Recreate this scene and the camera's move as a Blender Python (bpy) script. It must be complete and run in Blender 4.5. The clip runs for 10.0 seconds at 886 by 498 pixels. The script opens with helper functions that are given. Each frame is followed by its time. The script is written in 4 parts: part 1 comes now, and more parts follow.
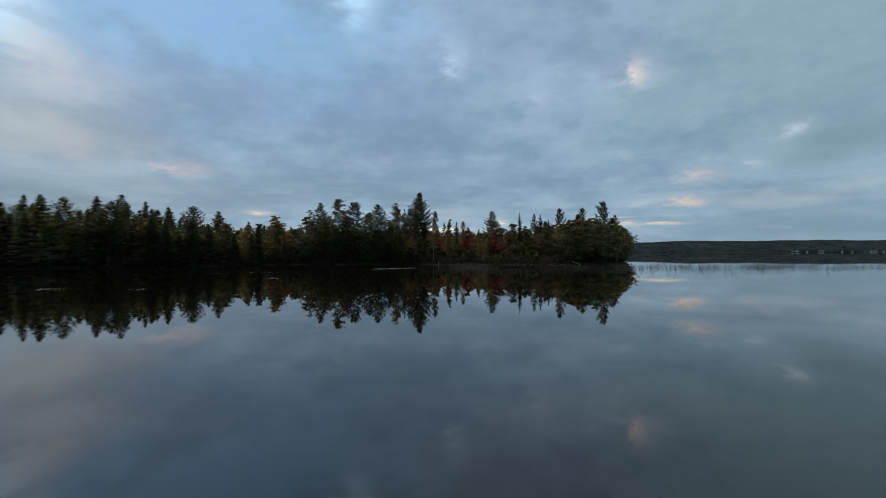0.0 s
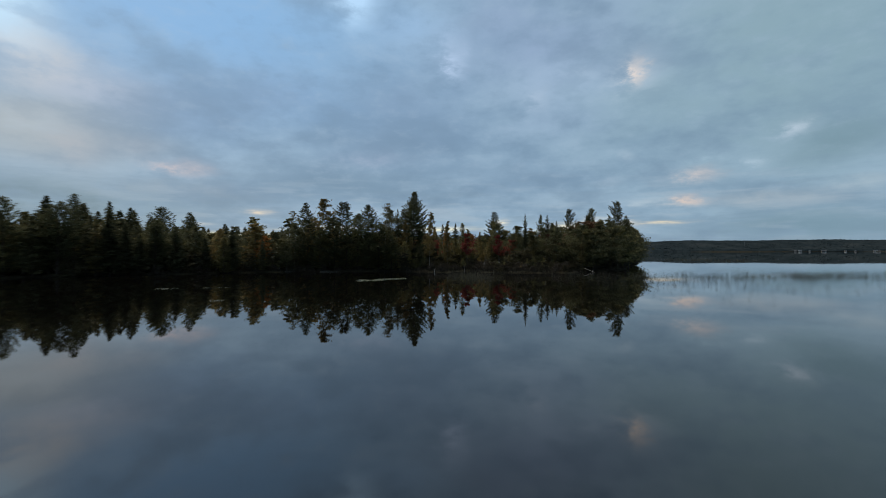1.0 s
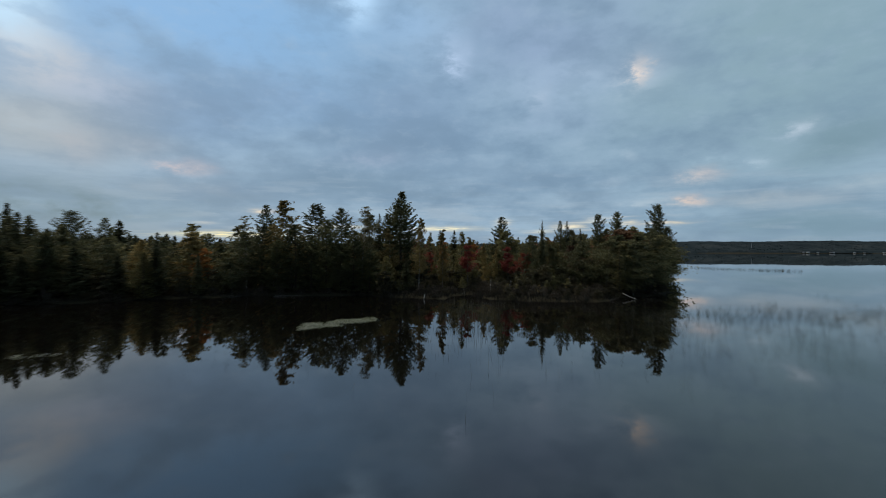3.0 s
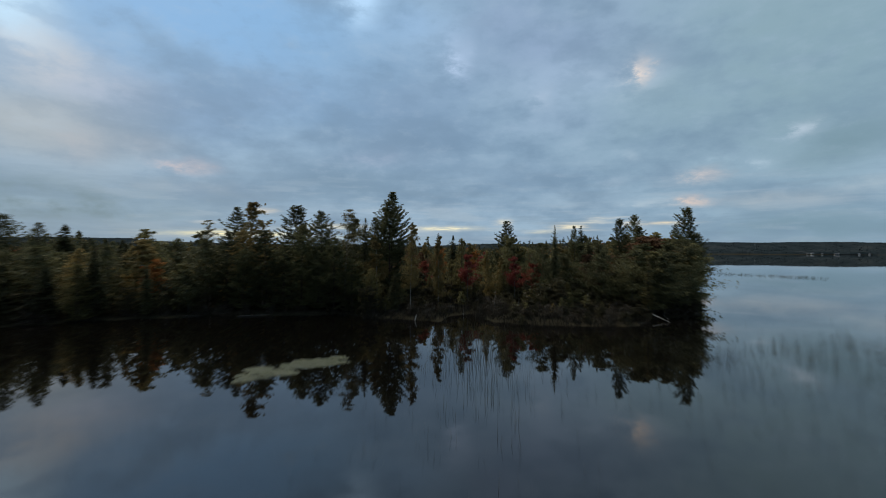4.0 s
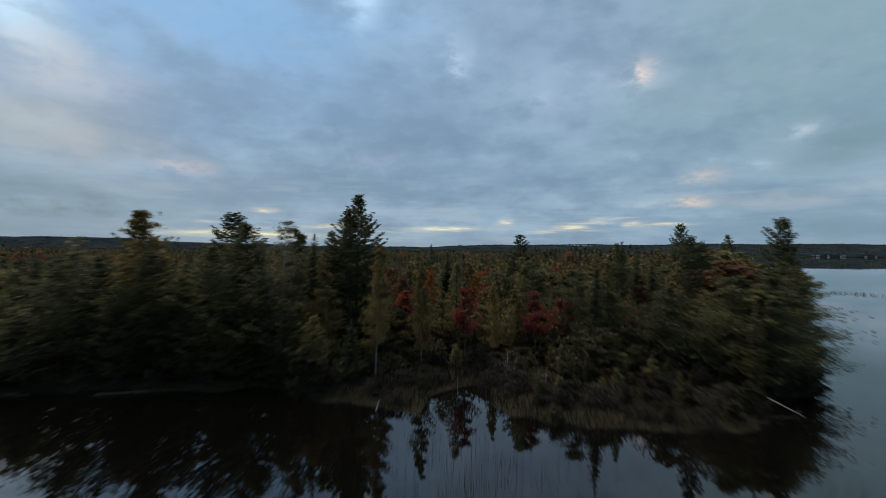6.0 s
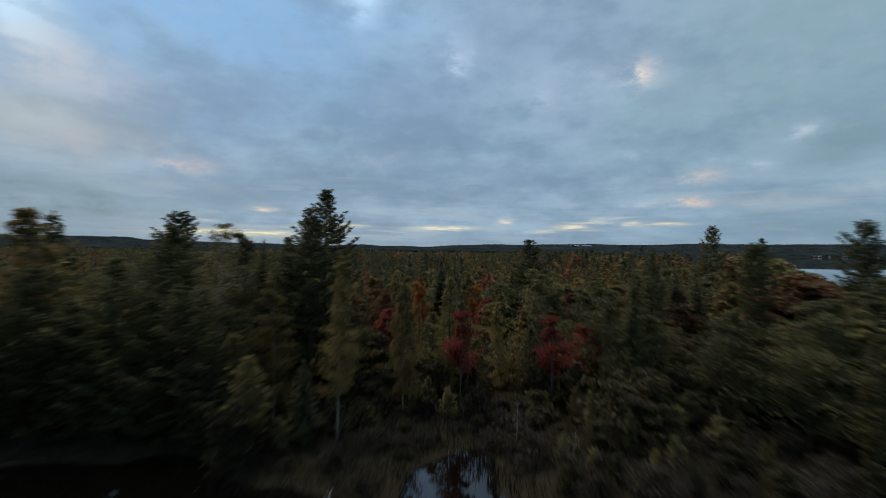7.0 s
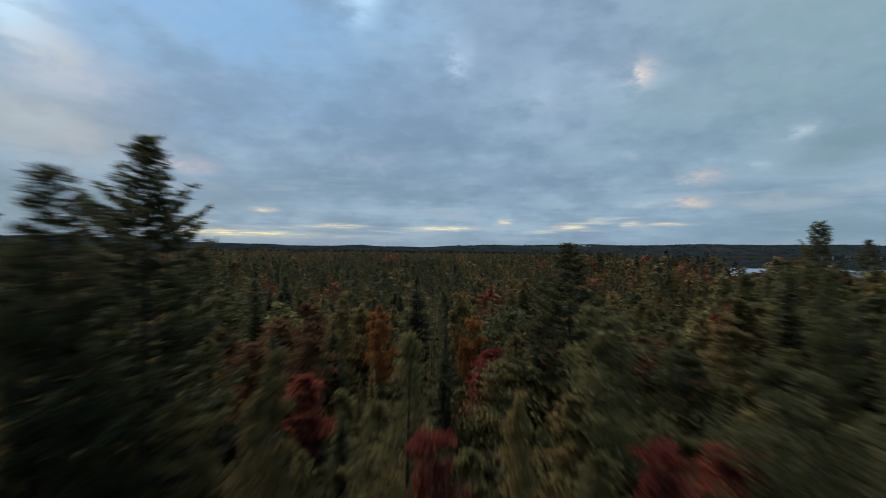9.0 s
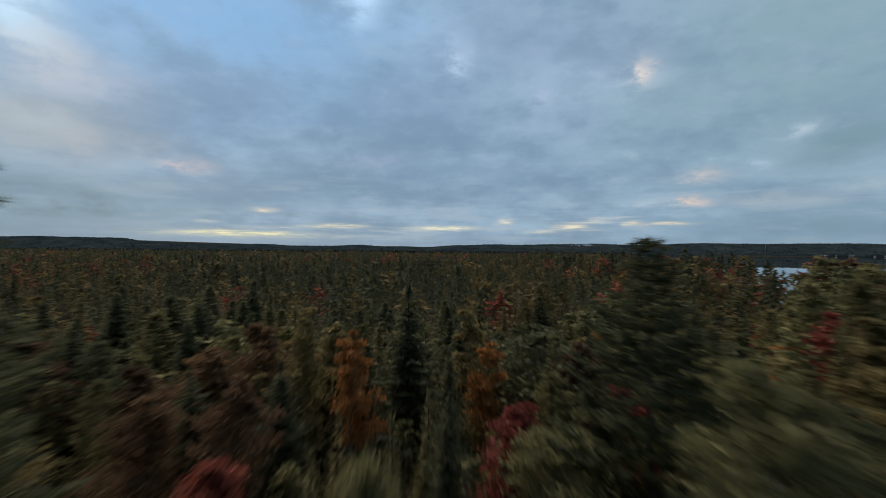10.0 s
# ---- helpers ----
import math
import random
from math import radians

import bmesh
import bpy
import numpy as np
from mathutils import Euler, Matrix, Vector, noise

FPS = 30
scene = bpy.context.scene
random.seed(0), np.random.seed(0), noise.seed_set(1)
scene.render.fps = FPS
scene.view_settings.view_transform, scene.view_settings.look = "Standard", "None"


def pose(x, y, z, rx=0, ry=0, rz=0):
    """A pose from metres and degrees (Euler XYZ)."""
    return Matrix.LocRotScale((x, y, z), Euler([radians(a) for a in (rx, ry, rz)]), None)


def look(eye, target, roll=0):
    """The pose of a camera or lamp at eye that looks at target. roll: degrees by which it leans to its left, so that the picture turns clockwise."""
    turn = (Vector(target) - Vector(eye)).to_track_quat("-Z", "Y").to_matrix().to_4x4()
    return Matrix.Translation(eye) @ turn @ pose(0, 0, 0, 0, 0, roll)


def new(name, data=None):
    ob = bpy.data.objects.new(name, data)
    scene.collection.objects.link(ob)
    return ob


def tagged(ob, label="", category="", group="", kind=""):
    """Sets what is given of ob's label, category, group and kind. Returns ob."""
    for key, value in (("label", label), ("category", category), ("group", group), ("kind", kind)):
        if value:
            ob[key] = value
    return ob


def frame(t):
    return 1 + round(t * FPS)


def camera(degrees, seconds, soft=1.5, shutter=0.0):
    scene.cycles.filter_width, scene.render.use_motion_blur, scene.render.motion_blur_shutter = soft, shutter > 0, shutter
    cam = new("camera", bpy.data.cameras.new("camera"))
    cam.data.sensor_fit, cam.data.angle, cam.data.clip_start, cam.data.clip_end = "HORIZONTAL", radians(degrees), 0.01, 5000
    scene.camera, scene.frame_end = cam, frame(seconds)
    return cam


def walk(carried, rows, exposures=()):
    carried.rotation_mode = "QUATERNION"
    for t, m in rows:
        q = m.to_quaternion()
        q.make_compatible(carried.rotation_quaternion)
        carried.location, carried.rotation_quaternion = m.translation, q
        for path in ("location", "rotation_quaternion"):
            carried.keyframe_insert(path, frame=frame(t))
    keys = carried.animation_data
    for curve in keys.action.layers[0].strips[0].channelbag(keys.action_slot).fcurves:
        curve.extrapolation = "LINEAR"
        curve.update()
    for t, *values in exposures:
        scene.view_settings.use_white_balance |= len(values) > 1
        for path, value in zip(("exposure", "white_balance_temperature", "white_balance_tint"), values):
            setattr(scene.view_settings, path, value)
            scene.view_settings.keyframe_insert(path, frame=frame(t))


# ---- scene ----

# ---------------------------------------------------------------- camera
cam = camera(89.0, 10.0, soft=0.8, shutter=1.7)
PATH = [
    (0.0, 0.00, 0.00, 3.18, 0.37, 0.06, 0.00),
    (0.5, 0.36, 5.95, 3.90, 0.31, 0.06, 0.02),
    (1.0, 0.77, 11.93, 4.65, 0.28, 0.06, 0.05),
    (1.5, 1.17, 17.92, 5.45, 0.25, 0.06, 0.13),
    (2.0, 1.56, 23.96, 6.28, 0.24, 0.03, 0.23),
    (2.5, 1.99, 30.07, 7.10, 0.24, -0.05, 0.28),
    (4.0, 3.15, 48.48, 9.66, 0.21, -0.28, 0.52),
    (4.5, 3.54, 54.70, 10.59, 0.23, -0.32, 0.57),
    (5.0, 3.89, 60.92, 11.56, 0.23, -0.36, 0.62),
    (5.5, 4.23, 67.09, 12.49, 0.26, -0.39, 0.64),
    (7.0, 5.38, 85.25, 14.32, 0.16, -0.59, 0.60),
    (7.5, 5.79, 91.40, 14.71, 0.17, -0.60, 0.57),
    (8.0, 6.23, 97.52, 14.91, 0.18, -0.60, 0.54),
    (8.5, 6.70, 103.57, 15.03, 0.20, -0.60, 0.51),
    (9.0, 7.11, 109.47, 15.11, 0.20, -0.58, 0.50),
    (9.5, 7.12, 115.11, 15.14, 0.19, -0.53, 0.53),
    (10.0, 6.92, 120.59, 15.12, 0.17, -0.43, 0.57),
]
walk(cam, [(t, pose(x, y, z, 90 + pitch, roll, yaw)) for t, x, y, z, pitch, roll, yaw in PATH])

# ---------------------------------------------------------------- sky and light
SUN_AZ, SUN_EL = -40.0, 40.0          # degrees from +y towards +x, and above the horizon
sky_world = bpy.data.worlds.new("sky")
scene.world = sky_world
sky_world.use_nodes = True
WN = sky_world.node_tree
WN.nodes.clear()


def wnode(kind, **props):
    n = WN.nodes.new(kind)
    for k, v in props.items():
        setattr(n, k, v)
    return n


def wput(n, i, v):
    if hasattr(v, "is_output"):
        WN.links.new(v, n.inputs[i])
    else:
        n.inputs[i].default_value = v


def wmath(op, a, b=0.0, clamp=False):
    n = wnode("ShaderNodeMath", operation=op, use_clamp=clamp)
    wput(n, 0, a)
    wput(n, 1, b)
    return n.outputs[0]


def wmix(f, a, b):
    n = wnode("ShaderNodeMix", data_type="RGBA", clamp_factor=True)
    for i, v in ((0, f), (6, a), (7, b)):
        wput(n, i, v)
    return n.outputs[2]


def rgb(*c):
    return (*c, 1.0)


def wnoise(vec, scale, detail=5.0, rough=0.55):
    n = wnode("ShaderNodeTexNoise")
    wput(n, "Vector", vec)
    wput(n, "Scale", scale)
    wput(n, "Detail", detail)
    wput(n, "Roughness", rough)
    return n.outputs["Fac"], n.outputs["Color"]


def wramp(v, lo, hi):
    n = wnode("ShaderNodeMapRange", interpolation_type="SMOOTHSTEP")
    for i, x in enumerate((v, lo, hi, 0.0, 1.0)):
        wput(n, i, x)
    return n.outputs[0]


coord = wnode("ShaderNodeTexCoord").outputs["Generated"]
sep = wnode("ShaderNodeSeparateXYZ")
wput(sep, 0, coord)
dx, dy, dz = sep.outputs
up = wmath("ABSOLUTE", dz)
flat = wmath("SQRT", wmath("ADD", wmath("MULTIPLY", dx, dx), wmath("MULTIPLY", dy, dy)))
AZ = wmath("MULTIPLY", wmath("ARCTAN2", dx, dy), 57.2958)
EL = wmath("MULTIPLY", wmath("ARCTAN2", up, flat), 57.2958)
# the cloud deck, seen in perspective: it closes up towards the horizon
deck_scale = wmath("DIVIDE", 1.0, wmath("ADD", up, 0.16))
deck = wnode("ShaderNodeCombineXYZ")
wput(deck, 0, wmath("MULTIPLY", dx, deck_scale))
wput(deck, 1, wmath("MULTIPLY", dy, deck_scale))
wput(deck, 2, 3.7)
deck = deck.outputs[0]
dome = wnode("ShaderNodeCombineXYZ")
wput(dome, 0, dx)
wput(dome, 1, dy)
wput(dome, 2, wmath("MULTIPLY", up, 2.0))
dome = dome.outputs[0]
n_big, _ = wnoise(deck, 1.05, 3.0, 0.45)
n_mid, n_col = wnoise(dome, 5.2, 5.0, 0.52)
n_fine, _ = wnoise(dome, 13.0, 5.0, 0.55)
n_deck, _ = wnoise(deck, 2.6, 5.0, 0.5)
n_grain, _ = wnoise(dome, 26.0, 6.0, 0.62)
n_rip, _ = wnoise(deck, 5.0, 6.0, 0.58)
belt = wnode("ShaderNodeCombineXYZ")
wput(belt, 0, wmath("MULTIPLY", AZ, 0.09))
wput(belt, 1, wmath("MULTIPLY", EL, 0.75))
wput(belt, 2, 1.3)
n_belt, _ = wnoise(belt.outputs[0], 1.0, 5.0, 0.55)
warp = wnode("ShaderNodeSeparateColor")
wput(warp, 0, n_col)
WAZ = wmath("ADD", AZ, wmath("MULTIPLY", wmath("SUBTRACT", warp.outputs[0], 0.5), 12.0))
WEL = wmath("ADD", EL, wmath("MULTIPLY", wmath("SUBTRACT", warp.outputs[1], 0.5), wmath("ADD", 1.0, wmath("MULTIPLY", EL, 0.32))))
# small warp for the streaks near the horizon
SAZ = wmath("ADD", AZ, wmath("MULTIPLY", wmath("SUBTRACT", n_fine, 0.5), 4.0))
SEL = wmath("ADD", EL, wmath("MULTIPLY", wmath("SUBTRACT", n_rip, 0.5), wmath("ADD", 0.8, wmath("MULTIPLY", EL, 0.10))))


def cloud(az, el, wide, high, a=None, e=None):
    """A soft lobe of the sky about a bearing and an elevation, in degrees."""
    u = wmath("DIVIDE", wmath("SUBTRACT", a or WAZ, az), wide)
    v = wmath("DIVIDE", wmath("SUBTRACT", e or WEL, el), high)
    r = wmath("ADD", wmath("MULTIPLY", u, u), wmath("MULTIPLY", v, v))
    return wmath("POWER", 2.71828, wmath("MULTIPLY", r, -1.0))


nishita = wnode("ShaderNodeTexSky", sky_type="NISHITA", sun_disc=False, sun_elevation=radians(SUN_EL), sun_rotation=radians(SUN_AZ), dust_density=1.5)
clear = wnode("ShaderNodeVectorMath", operation="SCALE")
WN.links.new(nishita.outputs[0], clear.inputs[0])
clear.inputs["Scale"].default_value = 0.004

shade = wmath("ADD", wmath("MULTIPLY", n_big, 0.30), wmath("ADD", wmath("MULTIPLY", n_mid, 0.34), wmath("ADD", wmath("MULTIPLY", n_fine, 0.18), wmath("MULTIPLY", n_deck, 0.18))))
cover = wramp(shade, 0.38, 0.62)
sky = wmix(cover, rgb(0.165, 0.272, 0.405), rgb(0.275, 0.410, 0.555))
# bearing, elevation, half-width and half-height in degrees, cover, colour
BROAD = (
    (-27.4, 25.0, 21.0, 9.0, 1.00, (0.205, 0.405, 0.680)),
    (38.1, 18.8, 18.4, 12.0, 0.90, (0.225, 0.352, 0.430)),
    (12.5, 24.2, 10.3, 4.50, 0.75, (0.245, 0.350, 0.530)),
    (-4.4, 17.2, 8.6, 4.57, 0.70, (0.195, 0.310, 0.470)),
    (-31.7, 15.5, 7.9, 2.85, 0.55, (0.205, 0.320, 0.495)),
    (-41.5, 11.0, 8.0, 3.40, 0.85, (0.335, 0.395, 0.445)),
    (-6.2, 13.2, 7.5, 2.10, 0.90, (0.160, 0.260, 0.390)),
    (-13.8, 7.9, 12.0, 2.30, 0.95, (0.155, 0.255, 0.372)),
    (7.1, 9.7, 8.5, 2.07, 0.65, (0.185, 0.295, 0.430)),
    (42.5, 10.9, 4.6, 2.20, 0.85, (0.165, 0.272, 0.345)),
    (-22.0, 18.5, 7.0, 2.4, 0.45, (0.215, 0.335, 0.530)),
)
MIDDLE = (
    (-41.5, 17.2, 5.1, 2.22, 0.96, (0.445, 0.497, 0.558)),
    (-43.3, 19.2, 3.1, 1.60, 0.78, (0.479, 0.539, 0.610)),
    (-37.6, 16.1, 4.1, 1.90, 0.54, (0.361, 0.445, 0.591)),
    (-44.8, 21.6, 3.4, 2.40, 1.00, (0.470, 0.690, 0.900)),
    (-10.7, 28.4, 2.6, 2.20, 1.00, (0.420, 0.650, 0.920)),
    (-3.7, 26.5, 5.0, 2.58, 0.48, (0.287, 0.468, 0.716)),
    (-42.7, 12.2, 2.8, 0.91, 0.54, (0.376, 0.456, 0.533)),
    (-39.4, 10.1, 1.7, 1.41, 0.54, (0.392, 0.413, 0.456)),
    (-34.8, 11.0, 2.9, 0.91, 0.36, (0.352, 0.392, 0.456)),
    (-31.7, 6.6, 7.9, 0.97, 0.42, (0.314, 0.386, 0.468)),
    (14.6, 19.8, 6.0, 2.76, 0.48, (0.323, 0.451, 0.631)),
)
EDGES = (
    (1.6, 23.2, 1.6, 1.94, 0.80, (0.434, 0.578, 0.807)),
    (11.8, 18.7, 1.2, 1.13, 0.45, (0.402, 0.515, 0.672)),
    (23.5, 20.1, 2.6, 1.97, 0.60, (0.381, 0.491, 0.610)),
    (23.1, 20.1, 1.0, 1.16, 0.85, (0.658, 0.617, 0.604)),
    (17.3, 20.5, 2.2, 0.72, 0.35, (0.352, 0.479, 0.631)),
    (-30.1, 9.2, 2.5, 0.67, 0.75, (0.468, 0.445, 0.491)),
    (-9.3, 11.4, 4.2, 0.95, 0.35, (0.287, 0.371, 0.515)),
    (38.4, 12.3, 1.1, 0.64, 0.60, (0.413, 0.527, 0.644)),
    (34.9, 9.2, 1.1, 0.46, 0.45, (0.392, 0.527, 0.651)),
    (29.2, 8.3, 1.9, 0.67, 0.75, (0.515, 0.503, 0.527)),
    (28.5, 5.6, 1.6, 0.50, 0.80, (0.672, 0.552, 0.491)),
    (24.1, 5.7, 3.0, 0.45, 0.50, (0.381, 0.491, 0.591)),
)
VEILS = (
    (-42.0, 4.1, 11.5, 2.60, 0.95, (0.140, 0.222, 0.282)),
    (39.5, 2.6, 9.5, 2.10, 0.80, (0.160, 0.268, 0.360)),
    (-24.0, 1.0, 16.0, 1.30, 0.45, (0.215, 0.310, 0.400)),
    (36.3, 5.5, 5.1, 0.85, 0.45, (0.352, 0.413, 0.468)),
    (43.1, 6.5, 2.3, 0.67, 0.50, (0.371, 0.474, 0.558)),
    (30.8, 9.8, 2.1, 0.48, 0.40, (0.342, 0.491, 0.617)),
    (22.3, 11.1, 0.7, 0.64, 0.35, (0.376, 0.497, 0.617)),
    (16.0, 5.9, 7.3, 0.95, 0.35, (0.287, 0.407, 0.533)),
    (-2.2, 5.4, 2.9, 0.43, 0.40, (0.361, 0.468, 0.578)),
    (-16.2, 4.6, 11.3, 0.82, 0.35, (0.287, 0.397, 0.515)),
    (13.3, 15.2, 6.8, 1.95, 0.35, (0.287, 0.413, 0.578)),
    (20.5, 8.4, 1.3, 0.52, 0.30, (0.352, 0.456, 0.578)),
    (-34.3, 2.6, 7.9, 0.54, 0.35, (0.287, 0.381, 0.479)),
)
STREAKS = (
    (17.3, 3.5, 3.6, 0.15, 0.55, (0.552, 0.591, 0.565)),
    (20.6, 4.1, 1.7, 0.13, 0.50, (0.552, 0.591, 0.578)),
    (15.0, 2.6, 4.1, 0.15, 0.45, (0.515, 0.565, 0.565)),
    (-6.5, 2.4, 4.3, 0.17, 0.40, (0.456, 0.527, 0.552)),
    (-20.1, 2.6, 4.5, 0.18, 0.45, (0.491, 0.539, 0.527)),
    (27.6, 5.2, 1.9, 0.15, 0.50, (0.552, 0.552, 0.552)),
    (-24.7, 1.8, 6.3, 0.33, 0.95, (0.807, 0.761, 0.468)),
    (-14.2, 2.9, 3.1, 0.25, 0.85, (0.672, 0.658, 0.515)),
    (-22.3, 4.6, 1.1, 0.26, 0.80, (0.672, 0.604, 0.491)),
    (0.3, 2.8, 4.5, 0.26, 0.95, (0.745, 0.730, 0.552)),
    (7.4, 3.6, 0.9, 0.39, 0.80, (0.672, 0.658, 0.565)),
    (15.6, 3.0, 1.9, 0.28, 0.90, (0.716, 0.687, 0.552)),
    (18.7, 3.9, 1.5, 0.27, 0.75, (0.604, 0.617, 0.565)),
    (12.1, 2.4, 1.6, 0.20, 0.60, (0.552, 0.591, 0.539)),
    (22.1, 3.4, 0.8, 0.24, 0.80, (0.716, 0.672, 0.539)),
    (25.6, 3.2, 2.2, 0.18, 0.80, (0.687, 0.631, 0.491)),
    (-10.7, 1.6, 7.6, 0.28, 0.35, (0.434, 0.515, 0.527)),
    (-28.5, 3.1, 1.3, 0.19, 0.50, (0.491, 0.539, 0.552)),
)


def paint(sky, rows, a, e, torn):
    for az, el, wide, high, amount, colour in rows:
        sky = wmix(wmath("MULTIPLY", wmath("MULTIPLY", cloud(az, el, wide, high, a, e), torn), amount), sky, rgb(*colour))
    return sky


soft = wmath("ADD", wmath("MULTIPLY", wramp(n_mid, 0.34, 0.64), 0.35), 0.75)
broken = wmath("ADD", wmath("MULTIPLY", wramp(n_fine, 0.34, 0.62), 0.70), 0.50)
sky = paint(sky, BROAD, WAZ, WEL, soft)
# grey undersides and thin bright rims all over the deck
ripple = wmath("ADD", wmath("MULTIPLY", n_rip, 0.40), wmath("ADD", wmath("MULTIPLY", n_fine, 0.30), wmath("MULTIPLY", n_grain, 0.30)))
sky = wmix(wmath("MULTIPLY", wramp(n_mid, 0.50, 0.34), 0.26), sky, rgb(0.135, 0.220, 0.325))
sky = wmix(wmath("MULTIPLY", wramp(ripple, 0.51, 0.38), 0.14), sky, rgb(0.140, 0.228, 0.335))
sky = wmix(wmath("MULTIPLY", wramp(ripple, 0.51, 0.64), 0.14), sky, rgb(0.340, 0.460, 0.600))
sky = paint(sky, MIDDLE, SAZ, SEL, broken)
# the streaked belt over the horizon
low = wramp(EL, 12.0, 3.0)
sky = wmix(wmath("MULTIPLY", wmath("MULTIPLY", low, wramp(n_belt, 0.50, 0.66)), 0.50), sky, rgb(0.335, 0.435, 0.535))
sky = wmix(wmath("MULTIPLY", wmath("MULTIPLY", low, wramp(n_belt, 0.48, 0.34)), 0.45), sky, rgb(0.170, 0.260, 0.360))
sky = wmix(wmath("MULTIPLY", cloud(0, 0.3, 400, 1.6, AZ, EL), 0.45), sky, rgb(0.215, 0.300, 0.395))
sky = paint(sky, VEILS, SAZ, SEL, broken)
torn = wmath("ADD", wmath("MULTIPLY", wramp(wmath("ADD", wmath("MULTIPLY", n_grain, 0.5), wmath("MULTIPLY", n_rip, 0.5)), 0.40, 0.60), 0.85), 0.55)
sky = paint(sky, EDGES, wmath("ADD", AZ, wmath("MULTIPLY", wmath("SUBTRACT", n_grain, 0.5), 6.0)), wmath("ADD", EL, wmath("MULTIPLY", wmath("SUBTRACT", n_fine, 0.5), wmath("ADD", 0.8, wmath("MULTIPLY", EL, 0.12)))), torn)
thread = wnode("ShaderNodeCombineXYZ")
wput(thread, 0, wmath("MULTIPLY", AZ, 0.35))
wput(thread, 1, wmath("MULTIPLY", EL, 4.5))
wput(thread, 2, 7.7)
n_thread, _ = wnoise(thread.outputs[0], 1.0, 4.0, 0.6)
frayed = wmath("ADD", wmath("MULTIPLY", wramp(n_thread, 0.40, 0.60), 0.8), 0.45)
sky = paint(sky, STREAKS, SAZ, wmath("ADD", EL, wmath("MULTIPLY", wmath("SUBTRACT", n_fine, 0.5), 0.5)), frayed)
total = wnode("ShaderNodeMix", data_type="RGBA", blend_type="ADD")
wput(total, 0, 1.0)
wput(total, 6, sky)
wput(total, 7, clear.outputs[0])
bg = wnode("ShaderNodeBackground")
tone = wnode("ShaderNodeMix", data_type="RGBA", blend_type="MULTIPLY")
wput(tone, 0, 1.0)
wput(tone, 6, total.outputs[2])
wput(tone, 7, rgb(1.11, 1.075, 1.035))
wput(bg, 0, tone.outputs[2])
wput(bg, 1, wmath("ADD", 0.74, wmath("MULTIPLY", wramp(dy, -0.70, 0.55), 0.26)))     # the dusk sky dims away from the sunset
WN.links.new(bg.outputs[0], wnode("ShaderNodeOutputWorld").inputs[0])

sun_data = bpy.data.lights.new("sun", "SUN")
sun_data.energy, sun_data.angle, sun_data.color = 2.6, radians(40), (1.0, 0.90, 0.76)
sun = new("sun", sun_data)
a, e = radians(SUN_AZ), radians(SUN_EL + 20)
sun.matrix_world = look((0, 0, 80), (-80 * math.sin(a) * math.cos(e), -80 * math.cos(a) * math.cos(e), 80 - 80 * math.sin(e)))
scene.view_settings.exposure = 0.0

# ---------------------------------------------------------------- materials


class Shader:
    """A small builder of node materials."""

    def __init__(self, name, rough=0.8, spec=0.3):
        self.mat = bpy.data.materials.new(name)
        self.mat.use_nodes = True
        self.tree = self.mat.node_tree
        self.bsdf = self.tree.nodes["Principled BSDF"]
        self.bsdf.inputs["Roughness"].default_value = rough
        self.bsdf.inputs["Specular IOR Level"].default_value = spec

    def add(self, kind, **props):
        n = self.tree.nodes.new(kind)
        for k, v in props.items():
            setattr(n, k, v)
        return n

    def put(self, n, i, v):
        if hasattr(v, "is_output"):
            self.tree.links.new(v, n.inputs[i])
        else:
            n.inputs[i].default_value = v

    def noise(self, scale, detail=4.0, rough=0.55, world=True, stretch=(1, 1, 1)):
        pos = self.add("ShaderNodeNewGeometry").outputs["Position"] if world else self.add("ShaderNodeTexCoord").outputs["Object"]
        m = self.add("ShaderNodeMapping")
        self.put(m, 0, pos)
        m.inputs["Scale"].default_value = stretch
        n = self.add("ShaderNodeTexNoise")
        self.put(n, "Vector", m.outputs[0])
        self.put(n, "Scale", scale)
        self.put(n, "Detail", detail)
        self.put(n, "Roughness", rough)
        return n.outputs["Fac"]

    def ramp(self, v, *stops):
        n = self.add("ShaderNodeValToRGB")
        els = n.color_ramp.elements
        while len(els) < len(stops):
            els.new(0.5)
        for el, (p, c) in zip(els, stops):
            el.position, el.color = p, (*c, 1)
        self.put(n, 0, v)
        return n.outputs[0]

    def mix(self, f, a, b, blend="MIX"):
        n = self.add("ShaderNodeMix", data_type="RGBA", blend_type=blend)
        for i, v in ((0, f), (6, a), (7, b)):
            self.put(n, i, v)
        return n.outputs[2]

    def math(self, op, a, b=0.0):
        n = self.add("ShaderNodeMath", operation=op)
        self.put(n, 0, a)
        self.put(n, 1, b)
        return n.outputs[0]

    def bump(self, height, strength, distance):
        n = self.add("ShaderNodeBump")
        self.put(n, "Height", height)
        self.put(n, "Strength", strength)
        self.put(n, "Distance", distance)
        self.put(self.bsdf, "Normal", n.outputs[0])

    def colour(self, v):
        self.put(self.bsdf, "Base Color", v)
        return self


